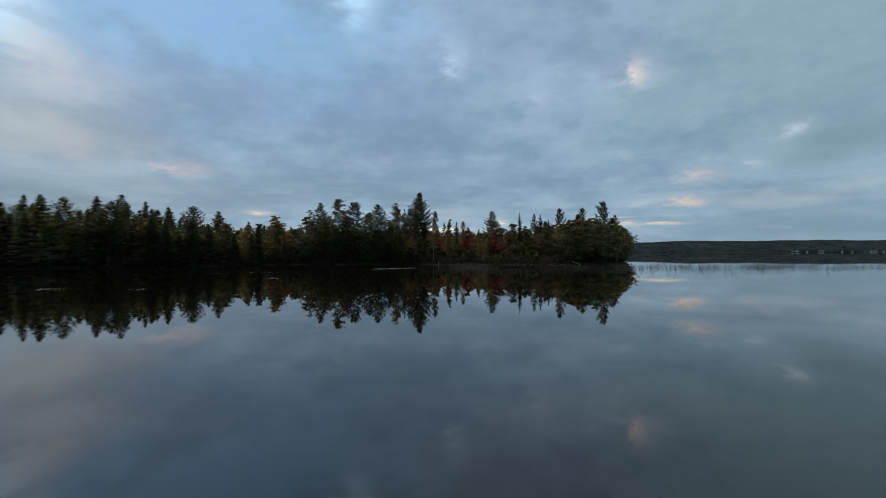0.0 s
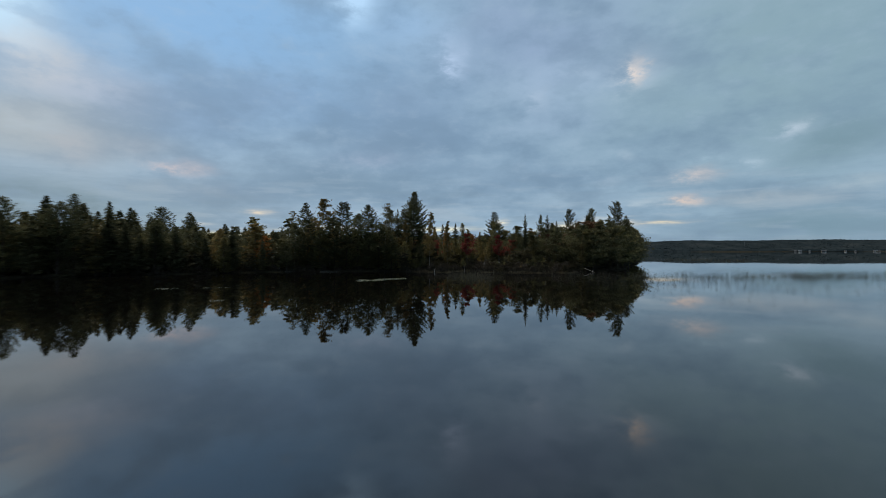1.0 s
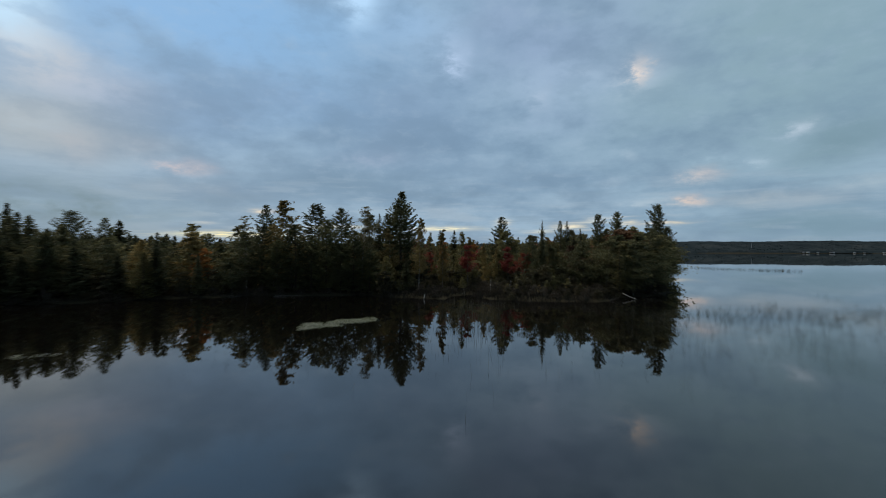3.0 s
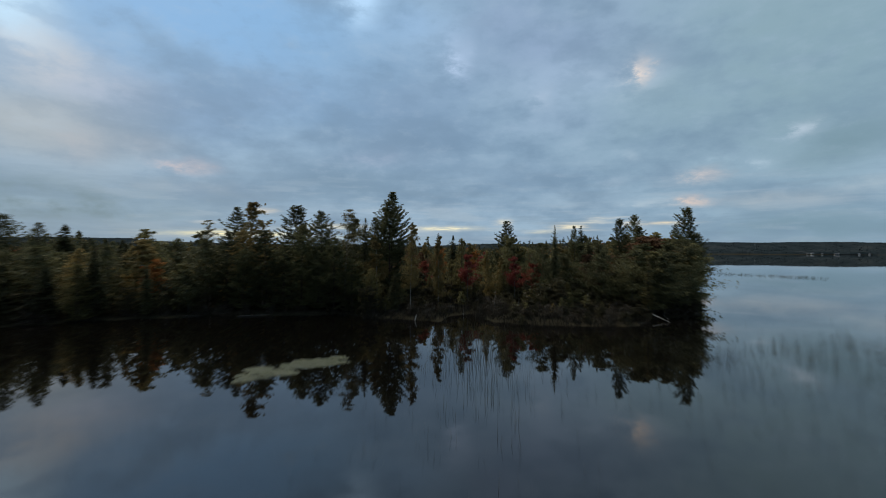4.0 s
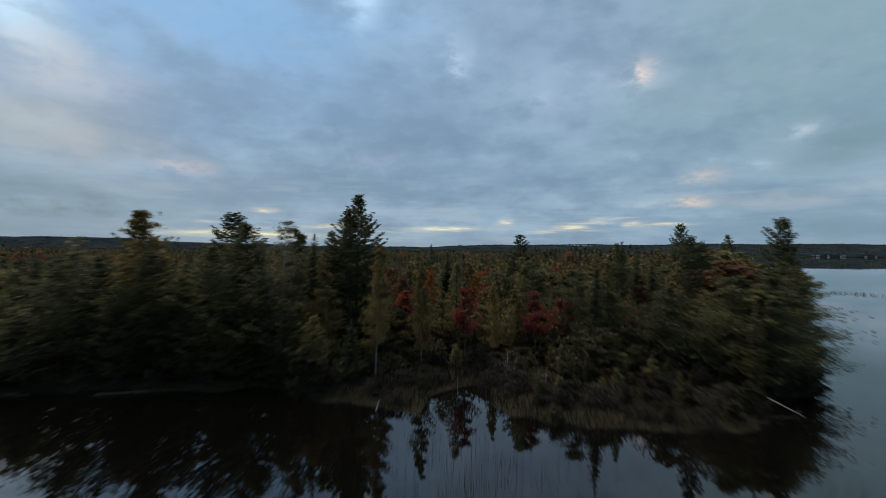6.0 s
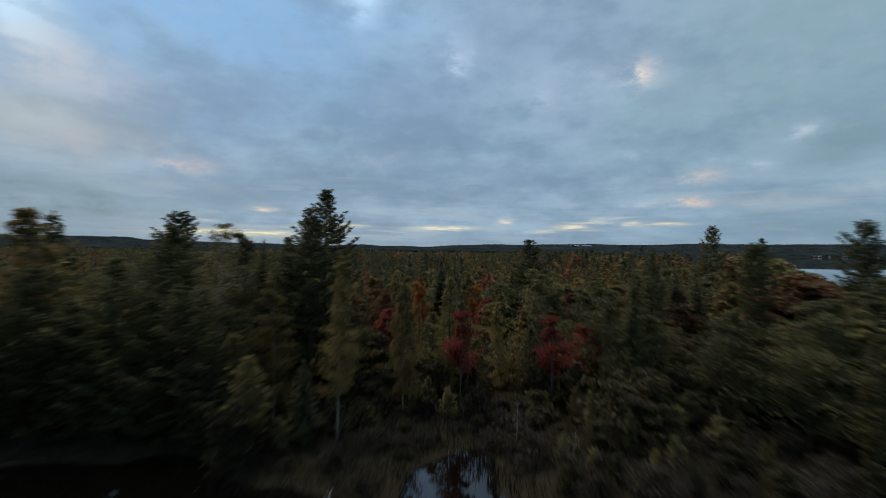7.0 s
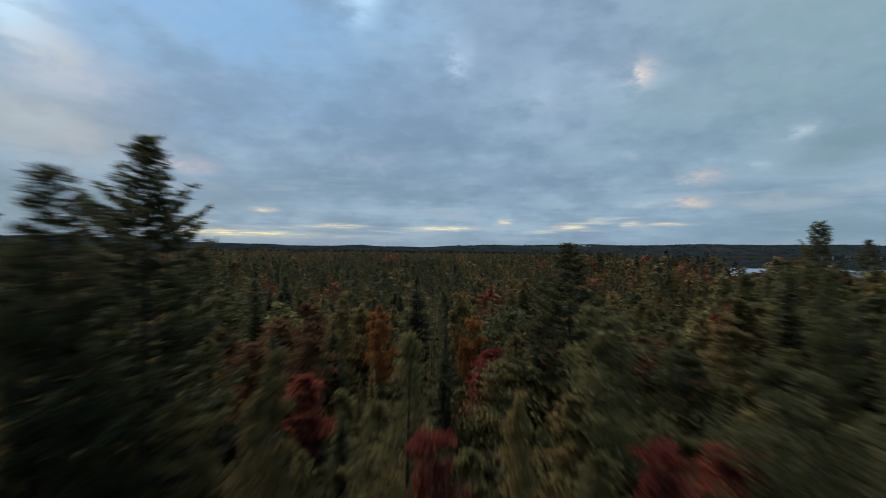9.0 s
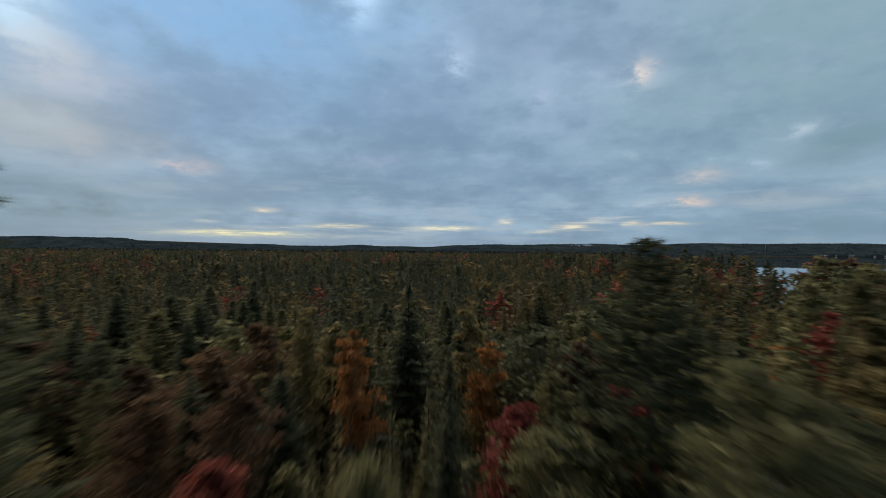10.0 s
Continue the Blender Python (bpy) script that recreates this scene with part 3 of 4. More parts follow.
KINDS = {
    "white_pine": ([pine_pair(11, 20, 7.8, 0.10, slope=1.25, tier=0.78, gappy=0.05), pine_pair(12, 16, 5.2, 0.16, slope=1.45, tier=0.95, gappy=0.10), pine_pair(13, 17, 3.9, 0.24, slope=3.2, tier=0.8), pine_pair(14, 15, 4.6, 0.05, slope=2.6), pine_pair(15, 13, 4.4, 0.04, slope=2.2, tier=1.1), pine_pair(16, 18, 2.7, 0.30, slope=4.2, tier=0.78, gappy=0.12, lop=0.30)], "dark green white pine with level boughs and open gaps", "pine tree"),
    "young_pine": ([(pine_mesh(16, 8, 2.4, 0.04, 10, 0.19, "young_pine", 1.5, 0.62), pine_mesh(16, 8, 2.4, 0.04, 4, 0.34, "young_pine", 1.5, 0.62)), (pine_mesh(17, 9, 2.3, 0.06, 12, 0.18, "young_pine", 1.3, 0.62), pine_mesh(17, 9, 2.3, 0.06, 4, 0.34, "young_pine", 1.3, 0.62))], "young white pine with olive-green tiers of boughs", "pine tree"),
    "spruce": ([spruce_pair(21, 11, 2.5), spruce_pair(22, 10, 2.2), spruce_pair(23, 9, 2.1), spruce_pair(24, 13, 2.4, 0.42), spruce_pair(25, 8, 1.7)], "dark green pointed spruce with drooping boughs", "spruce tree"),
    "tamarack": ([spruce_pair(31, 10, 1.6, 0.40, "tamarack", 0.8, 0.10), spruce_pair(32, 9, 1.4, 0.38, "tamarack", 0.8, 0.12), spruce_pair(33, 8, 1.7, 0.38, "tamarack", 0.8, 0.08)], "slender tamarack turning dull gold in autumn", "larch tree"),
    "birch": ([broad_pair(41, 11, 2.1, "birch", "white", 0.16, 34), broad_pair(42, 10, 1.8, "birch", "white", 0.18, 34, narrow=0.6), broad_pair(43, 9, 2.3, "birch", "white", 0.14, 32), broad_pair(44, 8, 2.0, "birch", "white", 0.12, 30, narrow=0.5)], "birch with pale trunk and olive-yellow autumn leaves", "birch tree"),
    "golden_birch": ([broad_pair(45, 11, 2.0, "gold", "white", 0.16, 36, narrow=0.7), broad_pair(46, 9, 1.7, "gold", "white", 0.15, 32, narrow=0.55), broad_pair(47, 15, 2.7, "gold", "white", 0.28, 54, narrow=0.6)], "slim birch in bright yellow autumn leaf", "birch tree"),
    "airy_birch": ([(broadleaf_mesh(48, 15, 2.3, "pale_birch", "white", 0.30, 66, 30, 0.105, 0.7, 1, 0.35), broadleaf_mesh(48, 15, 2.3, "pale_birch", "white", 0.30, 60, 10, 0.2, 0.7, 1, 0.2))], "tall half-bare birch with thin pale leaves", "birch tree"),
    "red_maple": ([broad_pair(51, 8, 1.5, "red_maple", "grey", 0.42, 20, narrow=0.55), broad_pair(52, 7, 1.4, "red_maple", "grey", 0.40, 24, narrow=0.45), broad_pair(53, 6, 1.7, "red_maple", "grey", 0.36, 24)], "young maple in deep red autumn leaf", "maple tree"),
    "orange_maple": ([broad_pair(61, 8.5, 1.5, "orange_maple", "grey", 0.36, 26, narrow=0.7), broad_pair(62, 9, 1.3, "orange_maple", "grey", 0.4, 26, narrow=0.6)], "slim maple in orange autumn leaf", "maple tree"),
    "russet_maple": ([broad_pair(63, 8, 1.9, "russet", "grey", 0.38, 28, narrow=0.6), broad_pair(64, 8.5, 1.6, "russet", "grey", 0.42, 26, narrow=0.7)], "half-bare maple in dull russet-brown leaf", "maple tree"),
    "green_maple": ([broad_pair(65, 11, 3.3, "green_maple", "grey", 0.22, 46), broad_pair(66, 9, 3.0, "green_maple", "grey", 0.20, 40), broad_pair(67, 12, 2.9, "green_maple", "grey", 0.26, 44, narrow=0.7), broad_pair(68, 11, 2.9, "green_maple", "grey", 0.36, 40, narrow=1.15)], "broad rounded maple in dull olive-green leaf", "maple tree"),
    "alder": ([broad_pair(71, 4.5, 1.7, "alder", "grey", 0.05, 27, 3, 0.26, per=28), broad_pair(72, 3.6, 1.5, "alder", "grey", 0.04, 24, 3, 0.25, per=28), broad_pair(73, 5.5, 1.7, "alder", "grey", 0.08, 30, 3, 0.26, per=28)], "bushy brown-olive alder with several thin stems", "shrub"),
    "bare_shrub": ([(broadleaf_mesh(81, 1.6, 1.0, "bare_shrub", "grey", 0.05, 18, 14, 0.13, 0.8, 3, 0.5),) * 2, (broadleaf_mesh(82, 2.2, 1.1, "bare_shrub", "grey", 0.06, 21, 14, 0.13, 0.8, 3, 0.5),) * 2], "half-bare grey-brown bog shrub", "shrub"),
    "dead_tree": ([(dead_mesh(91, 6),) * 2, (dead_mesh(92, 4.5),) * 2], "bleached dead tree without leaves", "dead tree"),
}
PLACED = []


def plant(kind, x, y, h, variant=0, turn=0.0, fat=1.0, label="", group="", close=False, plain=False):
    meshes, common, category = KINDS[kind]
    trunk, crown, full = meshes[variant % len(meshes)][FAR if plain else NEAR if close or (abs(x - 6) < 28 and y < 150) or (28 < x < 50 and y < 130) else FAR]
    k = h / full
    m = pose(x, y, land_height(x, y) - 0.05, 0, 0, turn) @ Matrix.Diagonal((k * fat, k * fat, k, 1))
    name = {"alder": "alder_shrub", "bare_shrub": "bog_shrub"}.get(kind, kind)
    tree = thing(name, m, label or common, category, group or "trees of the wooded point")
    part("trunk", trunk, tree)
    part("limbs" if kind == "dead_tree" else "crown", crown, tree)
    PLACED.append((x, y))
    return tree


# ---------------------------------------------------------------- land and water

SHORE = [(-1500, -900), (-420, -60), (-200, 38), (-130, 62), (-86, 82), (-66, 97), (-48, 106), (-38, 112), (-26, 114.5), (-13, 116), (-8, 112), (1.5, 110.6), (2.4, 112.8), (3.8, 117.4), (7.4, 117.4), (8.8, 111.6), (14, 106.5), (23, 106.3),
         (29, 109), (35, 114.5), (40.5, 117.5), (44.5, 123), (53, 143), (71, 174), (88, 212), (106, 300), (114, 395), (132, 470), (230, 660), (400, 1100), (700, 1960), (1200, 2060), (2400, 1960), (4600, 1500), (4800, 4800), (-4800, 4800), (-4800, -900)]


def signed_shore(px, py):
    """Metres inland (negative: out on the lake), for arrays."""
    px, py = np.asarray(px, float), np.asarray(py, float)
    best = np.full(px.shape, 1e9)
    inside = np.zeros(px.shape, bool)
    for (ax, ay), (bx, by) in zip(SHORE, SHORE[1:] + SHORE[:1]):
        ex, ey = bx - ax, by - ay
        t = np.clip(((px - ax) * ex + (py - ay) * ey) / (ex * ex + ey * ey), 0, 1)
        best = np.minimum(best, np.hypot(px - ax - t * ex, py - ay - t * ey))
        if ey:
            inside ^= ((ay > py) != (by > py)) & (px < ex * (py - ay) / ey + ax)
    return np.where(inside, best, -best)


def hills(px, py):
    """The low ridges behind the lake and the woods."""
    crest = np.interp(px, [-4700, -2450, -1860, -1740, -1500, -900, -700, -480, -380, -100, 250, 650, 1060, 1300, 2000, 3000, 4700],
                      [68, 68, 67, 45, 38, 30, 27, 31, 27, 27, 40, 46, 46, 50, 55, 57, 54])
    foot = np.interp(px, [700, 1300], [2400, 2210])
    rise = 1 / (1 + np.exp(-np.clip((py - foot) / 55, -40, 40)))
    return rise * (crest - 2.0 + 2.0 * np.sin(px / 97.0) + 1.2 * np.sin(px / 41.0 + 1))


def land_height_array(px, py):
    s = signed_shore(px, py)
    wob = 0.9 * np.sin(px * 0.31 + 1.3 * np.sin(py * 0.23)) + 0.6 * np.sin(px * 0.83 + py * 0.57)
    s = s + wob * np.clip(1 - np.abs(s) / 30, 0, 1)
    z = np.where(s > 0, 0.10 + 0.55 * (1 - np.exp(-s / 5.0)) + np.clip(s - 8, 0, 400) * 0.002, np.maximum(-2.0, s * 0.22))
    return z + np.where(s > 0, hills(px, py), 0) + 0.06 * np.sin(px * 1.9) * np.sin(py * 2.3)


def land_height(x, y):
    return float(land_height_array(np.array([x]), np.array([y]))[0])


def axis_steps(lo, hi, fine_lo, fine_hi, step, grow=1.16):
    out = list(np.arange(fine_lo, fine_hi + step / 2, step))
    d, v = step, out[-1]
    while v < hi:
        d *= grow
        v = min(hi, v + min(d, 90))
        out.append(v)
    d, v = step, out[0]
    while v > lo:
        d *= grow
        v = max(lo, v - min(d, 90))
        out.insert(0, v)
    return np.array(out)


def build_ground():
    xs, ys = axis_steps(-4700, 4700, -100, 100, 2.0, 1.22), axis_steps(-1500, 4700, 76, 180, 2.0, 1.22)
    gx, gy = np.meshgrid(xs, ys)
    gz = land_height_array(gx.ravel(), gy.ravel())
    v = np.stack([gx.ravel(), gy.ravel(), gz], 1)
    w = len(xs)
    i = np.arange(len(ys) - 1)[:, None] * w + np.arange(w - 1)[None]
    f = np.stack([i, i + 1, i + 1 + w, i + w], -1).reshape(-1, 4)
    me = mesh_of("ground", v, f.tolist(), GROUND)
    me.polygons.foreach_set("use_smooth", [True] * len(me.polygons))
    tagged(new("ground", me), "dark peaty forest floor and lake shore", "ground", kind="structure")
    me = mesh_of("water", [(-4700, -1500, 0), (4700, -1500, 0), (4700, 4700, 0), (-4700, 4700, 0)], [(0, 1, 2, 3)], WATER)
    tagged(new("water", me), "still dark lake that mirrors the cloudy sky", "lake", kind="structure")


build_ground()

# ---------------------------------------------------------------- the trees that stand out
for kind, x, y, h, variant, turn, fat in (
    ("white_pine", -7.0, 130.4, 19.8, 0, 225, 0.9),
    ("white_pine", -28.3, 140.2, 18.2, 2, 80, 1.0),
    ("white_pine", -35.7, 132.0, 17.1, 1, 130, 0.9),
    ("golden_birch", -27.0, 122.0, 17.0, 2, 10, 0.9),
    ("white_pine", -17.6, 123.0, 15.7, 3, 200, 0.9),
    ("airy_birch", -13.6, 122.0, 16.2, 0, 250, 0.9),
    ("spruce", -10.7, 124.0, 14.7, 3, 40, 0.9),
    ("green_maple", -12.8, 125.0, 15.4, 2, 140, 0.72),
    ("white_pine", -9.2, 127.0, 15.0, 1, 100, 0.75),
    ("spruce", 4.5, 149.0, 12.3, 4, 100, 1.2),
    ("white_pine", 15.2, 138.9, 15.2, 1, 10, 0.95),
    ("green_maple", 22.8, 126.0, 8.8, 1, 60, 0.9),
    ("spruce", 20.9, 123.2, 13.2, 1, 60, 0.6),
    ("white_pine", 27.0, 133.0, 14.0, 1, 70, 0.5),
    ("white_pine", 32.3, 125.0, 14.8, 5, 30, 0.6),
    ("white_pine", 49.6, 162.0, 18.4, 2, 15, 0.6),
    ("white_pine", 46.1, 129.6, 17.7, 5, 190, 0.68),
    ("white_pine", 50.0, 134.0, 13.6, 2, 100, 0.8),
    ("spruce", 52.5, 141.0, 11.5, 3, 10, 0.8),
    ("white_pine", 66.0, 173.0, 17.0, 1, 160, 0.8),
    ("white_pine", -64.6, 116.0, 14.5, 3, 70, 0.9),
    ("white_pine", -56.8, 114.0, 13.0, 1, 10, 0.9),
    ("spruce", -78.0, 118.0, 16.0, 3, 90, 0.9),
    ("white_pine", -70.7, 99.1, 15.6, 1, 33, 0.9),
    ("spruce", -76.5, 99.5, 15.2, 0, 33, 1.0),
    ("spruce", -84.0, 90.0, 14.4, 3, 0, 0.9),
    ("spruce", -81.0, 91.0, 14.6, 0, 140, 1.1),
    ("white_pine", -77.5, 92.0, 14.2, 3, 200, 0.8),
    ("red_maple", 6.6, 124.4, 9.0, 0, 0, 0.68),
    ("red_maple", 14.6, 124.6, 8.6, 0, 50, 0.68),
    ("red_maple", 18.0, 127.4, 7.0, 2, 30, 0.8),
    ("red_maple", 14.7, 182.9, 8.6, 0, 70, 1.0),
    ("orange_maple", 1.5, 145.8, 10.0, 0, 0, 0.6),
    ("golden_birch", 8.4, 149.1, 10.7, 1, 0, 0.8),
    ("orange_maple", 9.4, 147.6, 9.0, 1, 80, 0.7),
    ("birch", 14.5, 131.3, 12.0, 2, 20, 0.75),
    ("green_maple", 19.6, 125.4, 10.8, 0, 150, 0.75),
    ("young_pine", 5.6, 127.5, 11.2, 1, 40, 0.85),
    ("birch", 18.4, 145.0, 10.8, 0, 40, 0.9),
    ("russet_maple", 29.0, 130.0, 8.6, 0, 10, 0.9),
    ("golden_birch", 39.0, 140.0, 12.6, 2, 40, 1.0),
    ("red_maple", 10.2, 140.5, 7.6, 1, 140, 1.0),
    ("russet_maple", 23.5, 137.5, 7.0, 0, 80, 1.2),
    ("red_maple", 36.0, 154.0, 10.0, 0, 80, 1.0),
    ("birch", 18.6, 139.5, 10.0, 3, 80, 1.0),
    ("russet_maple", -4.5, 149.5, 9.8, 1, 20, 0.9),
    ("golden_birch", 10.2, 127.8, 9.0, 1, 120, 0.5),
    ("golden_birch", -2.9, 127.5, 8.6, 3, 160, 1.0),
    ("golden_birch", 1.7, 123.3, 11.6, 1, 200, 0.5),
    ("golden_birch", -2.1, 148.6, 10.8, 1, 260, 0.8),
    ("russet_maple", -7.2, 146.5, 8.8, 0, 160, 1.0),
    ("green_maple", 21.0, 136.6, 9.2, 1, 70, 0.8),
    ("russet_maple", 15.9, 150.6, 8.6, 0, 70, 0.9),
    ("tamarack", 5.0, 137.0, 8.5, 0, 30, 1.1),
    ("green_maple", -34.0, 117.5, 11.0, 0, 0, 0.9),
    ("airy_birch", -35.4, 121.5, 14.3, 0, 50, 0.9),
    ("golden_birch", -42.5, 115.5, 10.5, 1, 10, 1.3),
    ("birch", -44.0, 119.5, 12.0, 0, 90, 1.1),
    ("green_maple", -37.0, 122.0, 12.3, 2, 30, 0.9),
    ("golden_birch", -31.0, 123.5, 12.2, 1, 60, 1.2),
    ("orange_maple", -40.5, 114.8, 8.0, 0, 60, 1.0),
    ("russet_maple", 22.0, 142.0, 8.6, 1, 20, 1.2),
    ("red_maple", 15.6, 143.5, 7.6, 1, 20, 1.0),
    ("red_maple", -1.4, 136.4, 6.9, 1, 120, 1.0),
    ("red_maple", 46.5, 155.0, 8.8, 0, 220, 1.3),
    ("russet_maple", 42.0, 162.0, 8.8, 0, 60, 1.4),
    ("russet_maple", 52.0, 171.0, 9.6, 1, 160, 1.3),
    ("russet_maple", -5.9, 139.5, 8.2, 0, 260, 0.9),
    ("russet_maple", -2.1, 139.8, 8.8, 1, 300, 0.8),
    ("russet_maple", -17.2, 147.0, 9.2, 0, 10, 1.0),
    ("russet_maple", -10.8, 146.8, 7.6, 1, 10, 1.0),
    ("russet_maple", 33.0, 139.5, 9.4, 1, 90, 1.2),
    ("russet_maple", 39.0, 146.0, 10.0, 0, 190, 1.1),
    ("golden_birch", 26.0, 139.0, 10.5, 0, 60, 1.1),
    ("golden_birch", 30.5, 145.0, 11.0, 1, 20, 1.2),
    ("golden_birch", 13.5, 131.0, 7.8, 1, 70, 1.2),
    ("golden_birch", 24.0, 128.0, 7.5, 0, 170, 1.2),
    ("golden_birch", 35.0, 133.0, 10.5, 1, 200, 1.2),
    ("birch", -9.5, 134.0, 9.0, 0, 120, 1.0),
    ("golden_birch", -14.0, 140.0, 9.5, 1, 220, 1.1),
    ("russet_maple", 40.5, 128.5, 11.6, 1, 100, 1.2),
    ("white_pine", -25.0, 118.5, 12.5, 4, 0, 1.0),
    ("white_pine", -19.5, 118.5, 13.2, 3, 60, 0.9),
    ("white_pine", -14.5, 118.5, 11.5, 4, 130, 0.9),
    ("white_pine", -6.6, 125.0, 17.6, 1, 50, 0.78),
    ("young_pine", -10.6, 119.2, 7.5, 0, 30, 1.2),
    ("golden_birch", -2.5, 118.0, 13.4, 2, 80, 0.5),
    ("golden_birch", -7.9, 119.9, 11.6, 0, 80, 0.66),
    ("golden_birch", -14.0, 125.5, 10.8, 0, 170, 1.0),
    ("birch", -12.0, 128.5, 9.8, 0, 10, 1.0),
    ("young_pine", 19.5, 128.0, 8.0, 1, 30, 1.1),
    ("young_pine", 4.0, 130.5, 7.6, 0, 130, 1.1),
    ("young_pine", 13.0, 127.0, 6.8, 0, 230, 1.1),
    ("young_pine", 25.5, 134.0, 9.4, 1, 300, 1.1),
    ("spruce", -4.8, 117.2, 6.0, 4, 80, 1.2),
    ("white_pine", -31.5, 119.0, 12.0, 4, 200, 0.9),
    ("white_pine", -28.2, 117.6, 9.5, 3, 20, 1.0),
    ("white_pine", -22.0, 117.8, 10.2, 4, 80, 1.0),
    ("white_pine", -16.8, 118.2, 9.0, 3, 140, 1.0),
    ("white_pine", -11.4, 117.4, 8.2, 4, 260, 1.0),
    ("green_maple", 33.5, 120.5, 10.8, 0, 0, 1.0),
    ("green_maple", 38.0, 120.5, 11.2, 2, 40, 1.2),
    ("green_maple", 41.5, 122.4, 12.2, 3, 90, 0.9),
    ("birch", 44.5, 125.4, 11.0, 2, 140, 1.1),
    ("russet_maple", 37.0, 127.0, 12.0, 0, 200, 1.5),
    ("green_maple", 48.0, 134.0, 11.0, 3, 240, 0.95),
    ("green_maple", 28.5, 121.5, 9.2, 1, 300, 1.0),
    ("spruce", -76.0, 108.0, 14.5, 0, 20, 1.1),
    ("spruce", -81.0, 112.0, 15.5, 3, 80, 1.0),
    ("green_maple", -46.0, 113.5, 10.0, 2, 300, 1.0),
    ("green_maple", -53.0, 109.5, 9.8, 0, 20, 1.0),
):
    plant(kind, x, y, h, variant, turn, fat, close=kind == "white_pine" and -50 < x < 60)
RING = len(PLACED)

# ---------------------------------------------------------------- the wood that fills the point
rng = np.random.default_rng(5)
MIX = ("spruce", "tamarack", "birch", "red_maple", "orange_maple", "alder", "white_pine", "green_maple", "golden_birch", "young_pine")
TALL = {"spruce": (6.5, 11), "tamarack": (6.5, 10), "birch": (6, 9.5), "red_maple": (4.5, 7.5), "orange_maple": (6.5, 9), "alder": (3.0, 5.5), "white_pine": (8.5, 11.5), "green_maple": (6, 9), "golden_birch": (6, 9.5), "young_pine": (5.5, 9.5)}


def species(x, y, edge, r):
    """Shrubs by the open water, olive birch and maple towards the tip, conifers further in."""
    if -4 < x < 30 and edge < 17:
        w = (0.17, 0.09, 0.09, 0.00, 0.00, 0.49, 0.00, 0.02, 0.02, 0.12)
    elif edge < 4 and x > -52:
        w = (0.14, 0.05, 0.14, 0.00, 0.00, 0.50, 0.02, 0.02, 0.01, 0.11) if x < 34 else (0.12, 0.06, 0.38, 0.00, 0.00, 0.00, 0.03, 0.41, 0.00, 0.00)
    elif x > 10:
        w = (0.10, 0.09, 0.27, 0.02, 0.02, 0.06, 0.01, 0.30, 0.04, 0.09)
    elif x > -12:
        w = (0.37, 0.17, 0.16, 0.00, 0.00, 0.04, 0.01, 0.06, 0.04, 0.15)
    elif x < -52:
        w = (0.56, 0.06, 0.10, 0.00, 0.00, 0.10, 0.12, 0.03, 0.00, 0.03)
    elif edge > 24:
        w = (0.46, 0.13, 0.12, 0.02, 0.01, 0.04, 0.03, 0.06, 0.02, 0.11)
    else:
        w = (0.26, 0.10, 0.28, 0.00, 0.00, 0.06, 0.03, 0.14, 0.04, 0.09)
    return MIX[min(len(MIX) - 1, int(np.searchsorted(np.cumsum(w), r * 0.999)))]


grown = {k: 0 for k in KINDS}
spots = np.empty((2000, 2))
spots[:RING] = PLACED
used = RING
cand = np.stack([rng.uniform(-118, 92, 30000), rng.uniform(68, 178, 30000)], 1)
inland = signed_shore(cand[:, 0], cand[:, 1])
keep = (inland > 0.4) & (inland < 62) & ~((cand[:, 0] > -7) & (cand[:, 0] < 31) & (inland < 5.5)) & ((np.abs(cand[:, 0] - 6) < (cand[:, 1] - 62) * 1.12) | (cand[:, 1] < 112) | (inland < 22))
for (x, y), edge in zip(cand[keep], inland[keep]):
    gap = 1.9 if edge < 9 else 1.75 if -4 < x < 30 and edge < 17 else 2.45 + 0.012 * max(0.0, y - 120)
    d = np.hypot(spots[:used, 0] - x, spots[:used, 1] - y)
    if d.min() < gap or d[:RING].min() < 2.7:
        continue
    if y < 178 and x + 2.2 > 47.0 + 0.774 * (y - 124):
        continue
    if -34 < x < -9 and edge < 8:
        continue
    kind = species(x, y, edge, rng.random())
    if grown[kind] >= 285 or used > 1500:
        continue
    h = rng.uniform(*TALL[kind])
    if x < -62 and edge < 30 and kind != "alder":
        h *= 1.25
    if x > 30 and edge < 22 and kind != "alder":
        h *= 1.12 if y < 140 else 1.38
    if abs(x - 6.5) < 10:
        h = min(h, 9.0)
    if -4 < x < 30:
        h = min(h, (1.6 + 0.42 * max(0.0, edge - 5.5)) * rng.uniform(0.75, 1.1))
    plant(kind, float(x), float(y), h, int(rng.integers(0, 9)), float(rng.uniform(0, 360)), float(rng.uniform(0.9, 1.25)))
    spots[used] = (x, y)
    used += 1
    grown[kind] += 1

# taller growth that closes the eastern shore
for i in range(44):
    u = (i + rng.random()) / 44
    x, y = 50 + 38 * u - rng.uniform(2, 8), 148 + 64 * u + rng.uniform(-2, 2)
    plant(("green_maple", "birch", "spruce", "green_maple", "russet_maple", "golden_birch")[i % 6], x, y, rng.uniform(9.0, 12.0) + 2.2 * u, int(rng.integers(0, 9)), rng.uniform(0, 360), rng.uniform(1.0, 1.3))

